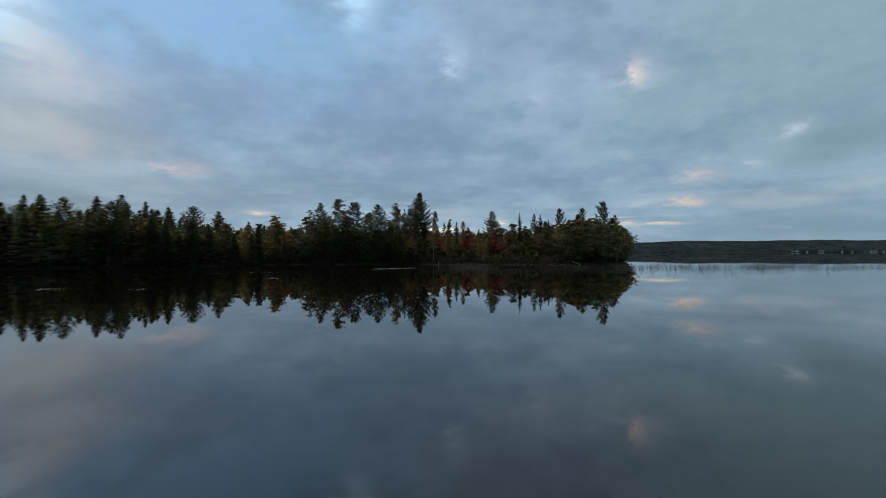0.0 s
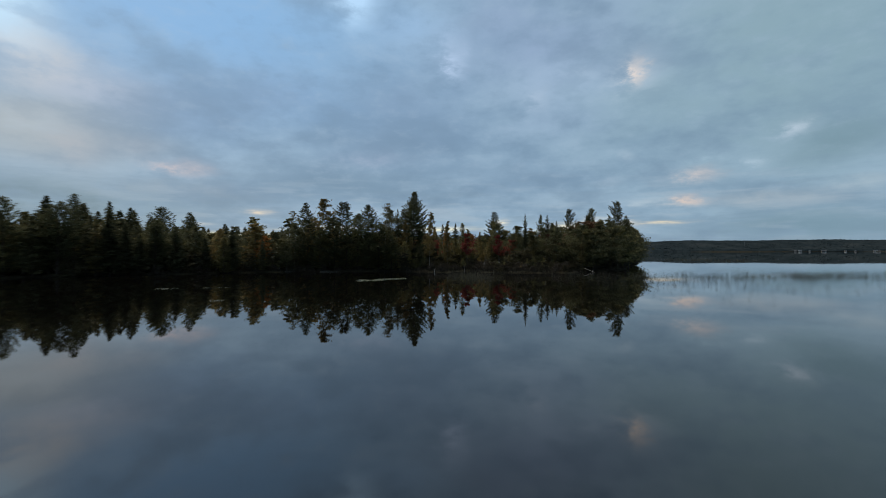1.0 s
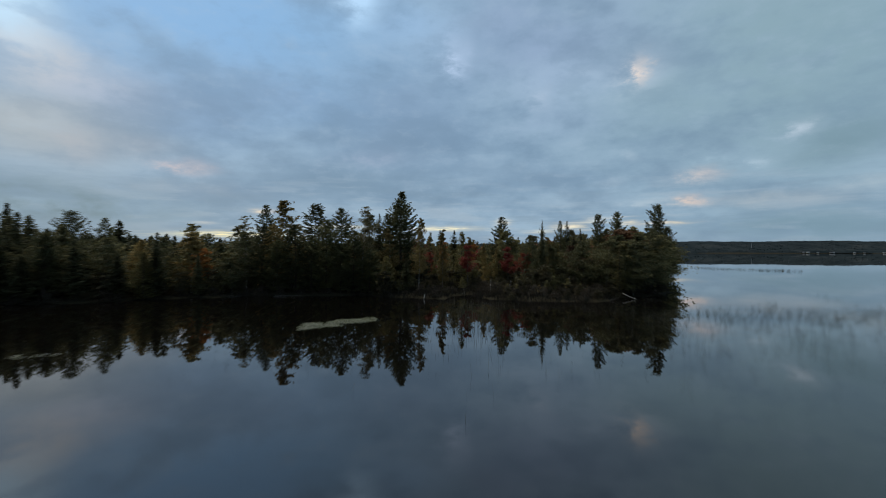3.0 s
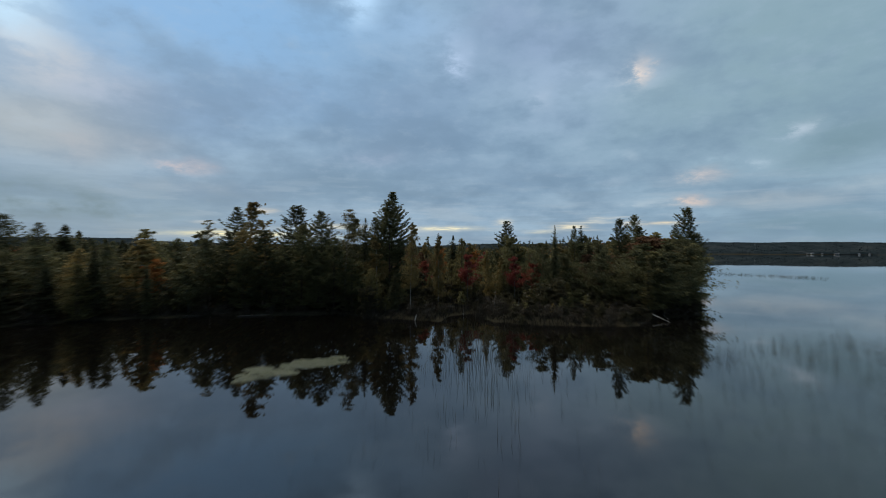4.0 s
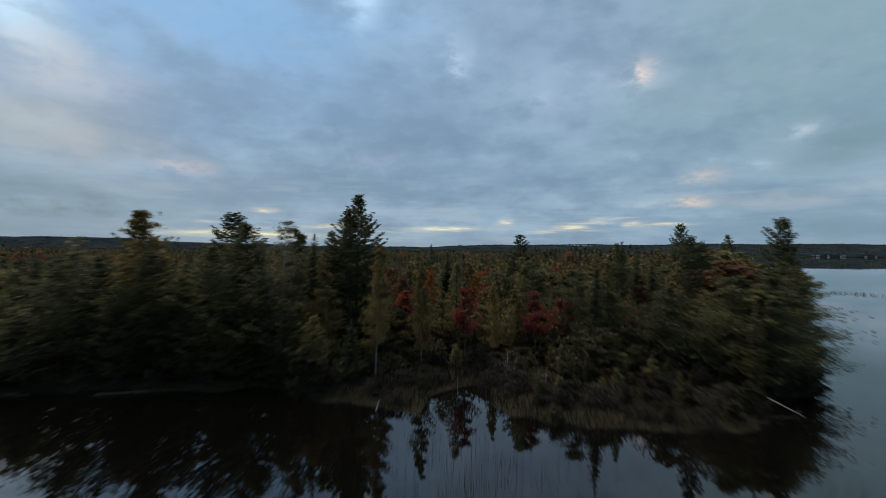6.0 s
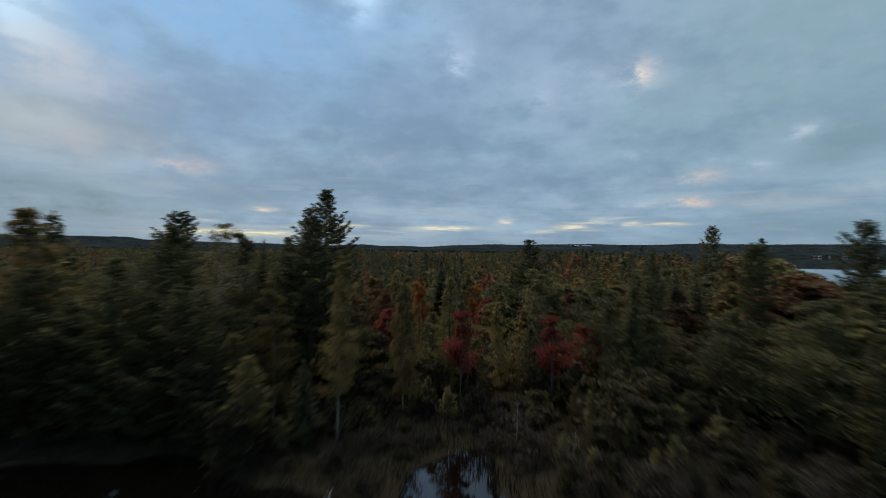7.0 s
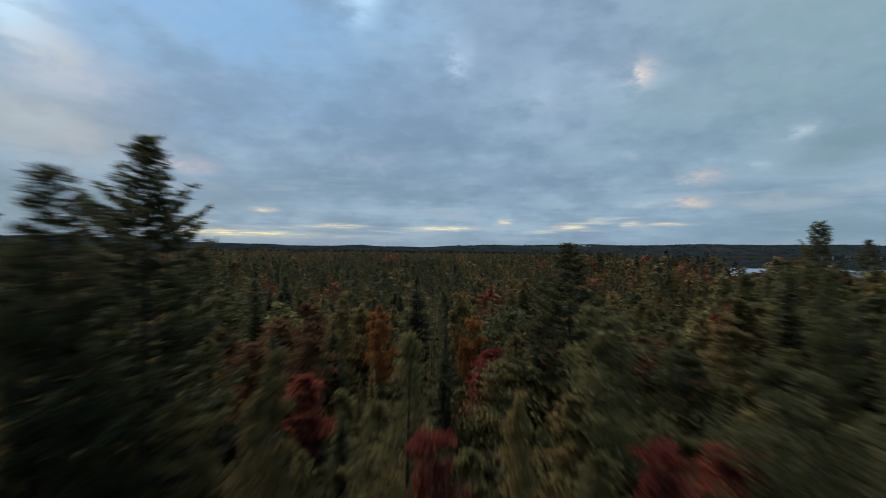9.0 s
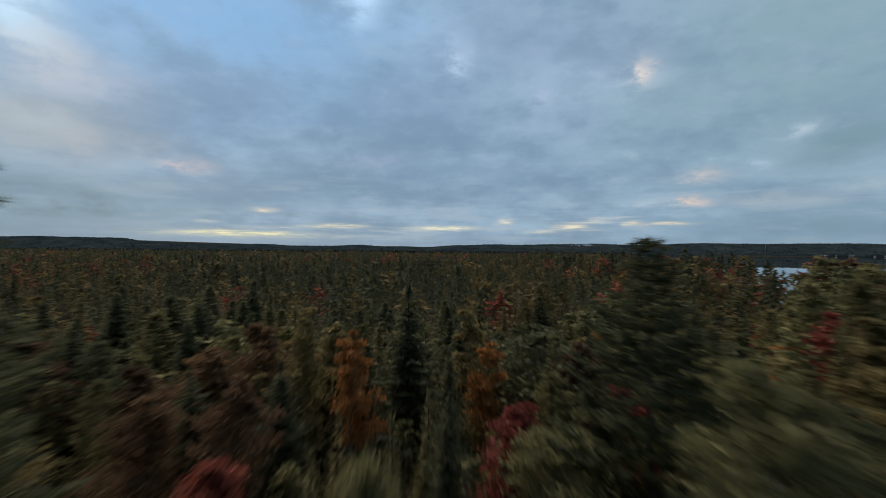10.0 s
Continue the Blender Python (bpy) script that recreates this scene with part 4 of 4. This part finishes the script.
# undergrowth between the trunks
sown = 0
for i in range(4000):
    x, y = rng.uniform(-48, 50), rng.uniform(106, 158)
    edge = float(signed_shore(x, y))
    d = np.hypot(*(np.array(PLACED) - (x, y)).T)
    if sown >= 290 or edge < 2.5 or edge > 44 or d.min() < 1.25 or (-4 < x < 30 and edge < 5) or (-34 < x < -9 and edge < 7):
        continue
    kind = "alder" if x < -8 else ("alder", "young_pine", "alder", "birch")[i % 4]
    plant(kind, x, y, rng.uniform(1.6, 2.6 if edge < 9 else 4.2 if y < 130 else 5.2), int(rng.integers(0, 9)), rng.uniform(0, 360), rng.uniform(1.0, 1.4), group="undergrowth of the point", plain=True)
    sown += 1

# low half-bare shrubs on the sedge mat and along the waterline
for i in range(150):
    x = rng.uniform(-9, 31) if i < 100 else rng.uniform(-95, 34)
    y = float(np.interp(x, [p[0] for p in SHORE[4:22]], [p[1] for p in SHORE[4:22]])) + (rng.uniform(1.8, 8) if i < 45 else rng.uniform(4, 13) if i < 100 else rng.uniform(0.2, 2.0))
    if float(signed_shore(x, y)) > 0.2:
        plant("bare_shrub" if rng.random() < 0.7 else "alder", x, y, rng.uniform(0.7, 1.6) if i < 45 or i >= 100 else rng.uniform(0.9, 1.9), int(rng.integers(0, 9)), rng.uniform(0, 360), rng.uniform(0.9, 1.3), group="shrubs of the shore")
for i in range(22):
    x = 28.0 + i * 0.9
    if 30 < x < 35.5:
        continue
    y = float(np.interp(x, [29, 35, 40.5, 44.5, 53], [109, 114.5, 117.5, 123, 143])) + rng.uniform(0.4, 2.4) + (1.6 if 31 < x < 39 else 0.0)
    plant("alder" if i % 3 else "bare_shrub", x - (1.4 if x > 41 else 0), y, rng.uniform(1.6, 4.2) * (0.6 if x < 33 else 1.0), int(rng.integers(0, 9)), rng.uniform(0, 360), rng.uniform(1.0, 1.4) * (0.7 if x > 41 else 1.0), group="shrubs of the shore")
for x, y, h, k in ((5.6, 115.0, 2.0, 0), (13.3, 113.5, 2.6, 1), (18.0, 117.5, 3.6, 0), (24.5, 117.0, 3.0, 1), (10.5, 118.0, 3.2, 0), (-38.0, 114.0, 4.5, 0)):
    plant("dead_tree", x, y, h, k, h * 77, 0.8)

# ---------------------------------------------------------------- woods further off


def woods(name, leaf, label, centres, heights, wide, blades, cone, seed):
    """One joined stand of many small trees, each a trunkless crown of ragged sprays."""
    r = np.random.default_rng(seed)
    n = len(centres)
    q = r.random((n, blades)) ** (0.75 if cone else 0.9)
    a = r.uniform(0, 6.283, (n, blades))
    prof = (1 - q) ** 0.9 + 0.05 if cone else np.sin(np.pi * np.clip(0.22 + 0.72 * q, 0, 1))
    rad = wide[:, None] * prof * r.uniform(0.35, 1.05, (n, blades))
    base = land_height_array(centres[:, 0], centres[:, 1])
    z = base[:, None] + heights[:, None] * (0.12 + 0.86 * q)
    c = np.stack([centres[:, :1] + np.cos(a) * rad, centres[:, 1:] + np.sin(a) * rad, z], -1).reshape(-1, 3)
    out = np.stack([np.cos(a), np.sin(a), np.full_like(a, -0.25 if cone else 0.2)], -1).reshape(-1, 3)
    d = unit(out + r.normal(0, 0.45, out.shape))
    L = (heights[:, None] * (1.25 if cone else 1.35) / math.sqrt(blades) * (1.15 - 0.6 * q if cone else 1.0) * r.uniform(0.6, 1.1, (n, blades))).reshape(-1, 1) * 0.5
    pile = Pile()
    pile.leaves(c, d * L, unit(np.cross(d, r.normal(0, 1, d.shape) + (0, 0, 0.8))) * L * 0.6)
    tagged(new(name, pile.mesh(name, LEAF[leaf])), label, "woods", kind="stuff")


def scatter(count, box, seed, inside):
    r = np.random.default_rng(seed)
    p = np.stack([r.uniform(box[0], box[1], count), r.uniform(box[2], box[3], count)], 1)
    return p[inside(p, signed_shore(p[:, 0], p[:, 1]))]


def plant_woods():
    view = lambda p, m: np.abs(p[:, 0] - 6) < (p[:, 1] - 60) * m
    near = scatter(11500, (-330, 330, 60, 420), 101, lambda p, s: (s > 1.5) & (view(p, 1.2) | (p[:, 0] < -60)) & ~((s < 60) & (p[:, 1] < 176) & (p[:, 0] > -100)) & ((p[:, 1] > 100) | (s < 70)))
    mid = scatter(9000, (-1050, 700, 420, 1150), 102, lambda p, s: (s > 4) & view(p, 1.15))
    far = scatter(11000, (-3300, 3300, 1150, 2960), 103, lambda p, s: (s > 6) & view(p, 1.12) & ~((np.abs(p[:, 0] - 600) < 160) & (np.abs(p[:, 1] - 2405) < 40)))
    slope = scatter(15000, (-3300, 3300, 2080, 2640), 105, lambda p, s: (s > 6) & view(p, 1.12) & ~((np.abs(p[:, 0] - 600) < 160) & (np.abs(p[:, 1] - 2405) < 40)))
    far = np.concatenate([far[far[:, 1] < 2080], slope])
    close = near[near[:, 1] < 255]
    near = near[near[:, 1] >= 255]
    side = scatter(1800, (-900, -250, -250, 420), 104, lambda p, s: (s > 3) & (s < 130))
    for tag, p, lo, hi, w, blades, seed in (("close", close, 6.0, 11.5, 0.21, 104, 6), ("near", near, 6.0, 11.5, 0.21, 56, 7), ("mid", mid, 7.0, 12.5, 0.26, 24, 8), ("far", far, 8.5, 13.5, 0.8, 11, 9), ("side", side, 9.0, 14.0, 0.22, 18, 10)):
        r = np.random.default_rng(seed)
        patch = np.sin(p[:, 0] * 0.021 + 2) * np.sin(p[:, 1] * 0.017) * 0.22
        u = (r.random(len(p)) + patch) * (0.74 if tag == "far" else 1.0)
        u = np.where((p[:, 0] > 16) & (p[:, 1] < 330) & (u < 0.95), np.minimum(u + 0.16, 0.94), u)
        h = r.uniform(lo, hi, len(p)) + 4.0 * (p[:, 0] > 50) * (p[:, 1] < 225) + 3.6 * (p[:, 0] > 50) * (p[:, 1] >= 225) * (p[:, 1] < 400)
        h = h * np.where(r.random(len(p)) < 0.06, 1.22, 1.0) * (1 + 0.17 * np.sin(p[:, 0] * 0.051 + 1) * np.sin(p[:, 1] * 0.043)) * (0.94 if tag in ("close", "near") else 1.0)
        for leaf, lo_u, hi_u, cone, label in (("far_dark", -9, 0.68, True, "dense dark conifer woods on flat ground"), ("far_gold", 0.68, 0.95, False, "olive and gold birches among conifers"), ("far_red", 0.95, 9, False, "scattered red maples among conifers")):
            k = (u >= lo_u) & (u < hi_u)
            if k.sum():
                cone = cone and tag != "far"
                # the farthest stands take the canopy colour with haze tinted in
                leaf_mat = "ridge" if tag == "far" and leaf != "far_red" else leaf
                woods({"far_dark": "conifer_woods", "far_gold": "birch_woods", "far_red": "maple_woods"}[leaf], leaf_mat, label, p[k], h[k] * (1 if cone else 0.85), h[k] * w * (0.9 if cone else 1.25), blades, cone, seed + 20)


plant_woods()


def hazed_ridge_canopy():
    """The closed crowns of the woods on the far slopes: one bumpy sheet over the ground, rounded off at the shore."""
    r = np.random.default_rng(77)
    xs, ys = np.arange(-3300, 3301, 9.0), np.arange(1960, 2700, 13.0)
    gx, gy = np.meshgrid(xs, ys)
    px, py = (gx + r.uniform(-3, 3, gx.shape)).ravel(), (gy + r.uniform(-4, 4, gy.shape)).ravel()
    s = signed_shore(px, py) - np.where(px > 1000, 19, 8)
    lift = 10.5 * np.clip(s / 14, 0, 1) ** 0.5 * r.uniform(0.62, 1.0, px.shape)
    z = land_height_array(px, py) + lift - 0.6 * (s <= 0)
    w = len(xs)
    i = (np.arange(len(ys) - 1)[:, None] * w + np.arange(w - 1)[None]).ravel()
    keep = (np.maximum(s[i], s[i + w + 1]) > 0) & (np.abs(px[i] - 6) < (py[i] - 60) * 1.12) & ~((np.abs(px[i] - 698) < 52) & (np.abs(py[i] - 2485) < 52))
    i = i[keep]
    f = np.concatenate([np.stack([i, i + 1, i + 1 + w], 1), np.stack([i, i + 1 + w, i + w], 1)])
    used, flat_f = np.unique(f, return_inverse=True)
    v = np.stack([px, py, z], 1)[used]
    # same bluish haze-tinted colour as the stands on the slopes
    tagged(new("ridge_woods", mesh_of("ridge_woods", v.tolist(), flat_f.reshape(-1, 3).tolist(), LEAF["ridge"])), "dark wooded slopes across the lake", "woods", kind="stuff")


hazed_ridge_canopy()

# ---------------------------------------------------------------- the shore: sedge, reeds, pads, logs


def blades_of(name, mat, x, y, z, h, w, lean, label, category, seed):
    r = np.random.default_rng(seed)
    n = len(x)
    a = r.uniform(0, 6.283, n)
    side = np.stack([np.cos(a), np.sin(a), 0 * a], 1) * w[:, None]
    p = np.stack([x, y, z], 1)
    tip = p + np.stack([r.normal(0, lean, n) * h, r.normal(0, lean, n) * h, h], 1)
    mid = p * 0.45 + tip * 0.55
    mid[:, 2] += 0.04 * h
    v = np.stack([p - side, p + side, mid + side * 0.7, tip, mid - side * 0.7], 1).reshape(-1, 3)
    pile = Pile()
    pile.add(v, np.arange(n * 5).reshape(n, 5))
    tagged(new(name, pile.mesh(name, mat)), label, category, kind="stuff")


def shore_growth():
    r = np.random.default_rng(31)
    p = np.stack([r.uniform(-95, 56, 120000), r.uniform(80, 130, 120000)], 1)
    s = signed_shore(p[:, 0], p[:, 1])
    mat = (p[:, 0] > -9) & (p[:, 0] < 31)
    k = (s > -0.7) & (((s < 9) & mat) | ((s < 1.0) & (r.random(len(s)) < 0.25)))
    p = p[k]
    n = len(p)
    blades_of("sedge", SEDGE, p[:, 0], p[:, 1], np.maximum(-0.05, land_height_array(p[:, 0], p[:, 1]) - 0.05), r.uniform(0.35, 0.95, n), r.uniform(0.015, 0.035, n), 0.28, "brown-green sedge on the boggy shore", "sedge", 32)
    beds, wide = [], []
    for cx, cy, sx, sy, n, w in ((5.8, 91.0, 2.2, 7.5, 900, 0.010), (7.0, 101.0, 3.2, 3.0, 220, 0.008), (4.0, 76.0, 4.0, 6.0, 80, 0.007), (42.0, 82.0, 15.0, 9.0, 640, 0.014), (20.0, 66.0, 14.0, 8.0, 90, 0.007), (29.0, 82.0, 7.0, 8.0, 240, 0.009), (-12.0, 71.0, 10.0, 4.0, 130, 0.007), (38.0, 70.0, 8.0, 6.0, 160, 0.009)):
        beds.append(np.stack([r.normal(cx, sx, n), r.normal(cy, sy, n)], 1))
        wide.append(np.full(n, w))
    clump = np.stack([r.normal(68.0, 24.0, 170), r.normal(92.0, 5.5, 170)], 1)
    pick = r.integers(0, 170, 3600)
    beds.append(clump[pick] + r.normal(0, 1, (3600, 2)) * (1.1, 0.9))
    wide.append(np.full(3600, 0.011))
    along = r.random(360) ** 0.8
    beds.append(np.stack([118 + 24 * along + r.normal(0, 1.6, 360), 255 - 38 * along + r.normal(0, 2.2, 360)], 1))
    wide.append(np.full(360, 0.04))
    p, wide = np.concatenate(beds), np.concatenate(wide)
    k = signed_shore(p[:, 0], p[:, 1]) < 0.3
    p, wide = p[k], wide[k]
    n = len(p)
    blades_of("reeds", REED, p[:, 0], p[:, 1], np.full(n, -0.1), r.uniform(0.5, 1.3, n), wide * r.uniform(0.7, 1.3, n), 0.10, "thin dark reeds standing in the still water", "reeds", 33)


shore_growth()


def pad_patch(x, y, long, across, turn, count, seed):
    """Floating pads, overlapping, thinning out to a ragged edge."""
    r = np.random.default_rng(seed)
    pile = Pile()
    ca, sa = math.cos(radians(turn)), math.sin(radians(turn))
    m = 9
    t = np.arange(m) * 2 * math.pi * 0.93 / (m - 1) + 0.2
    done = 0
    while done < count:
        u, v = r.uniform(-1, 1, 2)
        ragged = 0.80 + 0.25 * math.sin(3.1 * math.atan2(v, u) + seed) + 0.15 * math.sin(7 * math.atan2(v, u))
        if math.hypot(u, v) > ragged * r.uniform(0.8, 1.05) or (math.sin(u * 5 + v * 4 + seed) > 0.86):
            continue
        px, py = x + ca * u * long - sa * v * across, y + sa * u * long + ca * v * across
        rad, off = r.uniform(0.09, 0.20), r.uniform(0, 6.28)
        z = 0.012 + r.uniform(0, 0.02)
        tilt = r.normal(0, 0.05, 2)
        ring = np.stack([px + rad * np.cos(t + off), py + rad * np.sin(t + off), z + rad * (np.cos(t + off) * tilt[0] + np.sin(t + off) * tilt[1])], 1)
        low = ring - (0, 0, 0.012)
        pile.add(np.concatenate([[(px, py, z - 0.004)], ring, low]), [(0, i + 1, i + 2) for i in range(m - 1)])
        pile.add(np.concatenate([ring, low]), [(i + 1, i, m + i, m + i + 1) for i in range(m - 1)])
        done += 1
    tagged(new("lily_pads", pile.mesh("lily_pads", PADS)), "pale yellow-green floating pads matted together on the water", "water plants", kind="stuff")


pad_patch(-11.2, 83.6, 2.5, 2.3, 35, 760, 3)
pad_patch(-9.2, 85.8, 2.6, 2.0, 42, 560, 4)
pad_patch(-7.4, 87.6, 2.6, 1.6, 18, 560, 5)
for x, y, a, b, turn, n, seed in ((-33.6, 67.9, 1.6, 0.5, 5, 22, 6), (-28.4, 69.6, 1.8, 0.7, 15, 26, 7), (-34.0, 38.6, 1.5, 0.35, 4, 16, 8), (-26.0, 38.4, 0.9, 0.3, 0, 9, 9), (-20.5, 54.5, 0.9, 0.4, 10, 12, 11)):
    pad_patch(x, y, a, b, turn, n, seed)


def log_thing(points, radius, seed, label, wood="grey", stubs=3):
    """A bleached fallen trunk with a few broken stubs."""
    r = np.random.default_rng(seed)
    pts = np.array(points, float)
    n = 9
    t = np.linspace(0, 1, n)
    line = np.stack([np.interp(t, np.linspace(0, 1, len(pts)), pts[:, i]) for i in range(3)], 1) + r.normal(0, radius * 0.25, (n, 3))
    base = thing("driftwood_log", pose(*line[0]), label, "log", "logs on the shore")
    pile = Pile()
    pile.tube(line - line[0], radius * (1 - 0.7 * t), 7)
    part("log_trunk", pile.mesh("log_trunk", BARK[wood]), base)
    for k in range(stubs):
        i = int(r.integers(2, n - 1))
        stub = Pile()
        p = line[i] - line[0]
        q = p + r.normal(0, 0.22, 3) * (1, 1, 0.4) + (0, 0, 0.22)
        stub.tube([p, (p + q) / 2 + r.normal(0, 0.03, 3), q], [radius * 0.35, radius * 0.25, 0.01], 5)
        part("stub", stub.mesh("stub", BARK[wood]), base)


log_thing([(32.2, 112.2, 0.80), (32.9, 111.2, 0.42), (33.6, 110.1, 0.02)], 0.06, 1, "bleached branch slanting from the bank into the water", "dead", 1)
log_thing([(-40.0, 112.4, 0.10), (-36.0, 112.9, 0.16), (-32.5, 113.0, 0.08)], 0.07, 2, "grey fallen trunk lying along the waterline")
log_thing([(-27.0, 113.4, 0.08), (-22.5, 114.4, 0.16)], 0.06, 3, "grey fallen trunk lying along the waterline")
log_thing([(-1.2, 110.2, 0.1), (-1.0, 110.5, 0.9)], 0.07, 5, "short bleached stump standing on the sedge", "dead", 1)
log_thing([(28.6, 108.6, 0.1), (29.4, 108.2, 0.25)], 0.05, 6, "grey broken branch at the edge of the sedge", "grey", 1)


# ---------------------------------------------------------------- across the lake


def house(x, y, turn, long, deep, tall, wall_mat, label):
    z = land_height(x, y)
    h = thing("lake_house", pose(x, y, z - 0.3, 0, 0, turn), label, "house", "houses across the lake")
    w = Pile()
    w.box(-long / 2, -deep / 2, 0, long / 2, deep / 2, tall)
    w.add([(-long / 2, -deep / 2, tall), (long / 2, -deep / 2, tall), (-long / 2, deep / 2, tall), (long / 2, deep / 2, tall), (-long / 2, 0, tall + deep * 0.32), (long / 2, 0, tall + deep * 0.32)], [(0, 4, 2), (1, 3, 5)])
    part("wall", w.mesh("wall", wall_mat), h)
    e, t = 0.5, 0.22
    for sgn in (-1, 1):
        r = Pile()
        ridge, eave = tall + deep * 0.32 + 0.05, tall - 0.28
        v = [(sx * (long / 2 + e), yy, zz + dz) for dz in (0, t) for sx in (-1, 1) for yy, zz in ((0, ridge), (sgn * (deep / 2 + e), eave))]
        r.add(v, [(0, 1, 3, 2), (4, 6, 7, 5), (0, 4, 5, 1), (2, 3, 7, 6), (1, 5, 7, 3), (0, 2, 6, 4)])
        part("roof", r.mesh("roof", ROOF), h, "grey shingle roof slope")
    for i in range(3):
        cx = -long * 0.32 + i * long * 0.32
        fr, gl = Pile(), Pile()
        fr.box(cx - 0.75, -deep / 2 - 0.06, 1.0, cx + 0.75, -deep / 2 + 0.02, 2.4)
        gl.box(cx - 0.62, -deep / 2 - 0.09, 1.12, cx + 0.62, -deep / 2 - 0.07, 2.28)
        win = part("window", fr.mesh("window_frame", WHITE_PAINT), h)
        part("pane", gl.mesh("pane", GLASS), win, "dark window pane")
    ch = Pile()
    ch.box(long * 0.2, -0.4, tall, long * 0.2 + 0.8, 0.4, tall + deep * 0.32 + 1.2)
    part("chimney", ch.mesh("chimney", GREY_PAINT), h)


for i, (x, y, long, tall) in enumerate(((1580, 2036, 8, 3.0), (1600, 2035, 13, 5.0), (1641, 2032, 7, 3.0), (1695, 2027, 9, 3.4), (1709, 2030, 8, 4.2), (1790, 2019, 7, 3.0), (1831, 2016, 9, 3.2), (1911, 2010, 9, 3.0), (1928, 2010, 12, 4.8), (1962, 2006, 7, 3.0), (655, 2520, 8, 2.8), (700, 2500, 10, 3.0), (735, 2480, 7, 2.4), (668, 2450, 8, 4.2))):
    house(x, y, (-35, 10, 25, -15)[i % 4], long, 6.0, max(2.8, tall * 0.8), WHITE_PAINT if i % 3 else GREY_PAINT, ("small white house" if i % 3 else "small grey house") + (" among trees on the far ridge" if y > 2300 else " at the far water's edge"))


def radio_mast(x, y, tall):
    m = thing("radio_mast", pose(x, y, land_height(x, y)), "thin steel mast on the wooded ridge", "mast")
    for k in range(3):
        a = 2.094 * k
        leg = Pile()
        leg.tube([(1.1 * math.cos(a), 1.1 * math.sin(a), 0), (0.35 * math.cos(a), 0.35 * math.sin(a), tall)], [0.16, 0.12], 5)
        part("leg", leg.mesh("leg", STEEL), m)
    for i in range(1, 9):
        z = tall * i / 9
        r = 1.1 - 0.75 * i / 9
        br = Pile()
        ring = [(r * math.cos(2.094 * k), r * math.sin(2.094 * k), z) for k in (0, 1, 2, 0)]
        br.tube(ring, [0.07] * 4, 4)
        part("brace", br.mesh("brace", STEEL), m)


radio_mast(1450, 2180, 34)
radio_mast(780, 2420, 26)
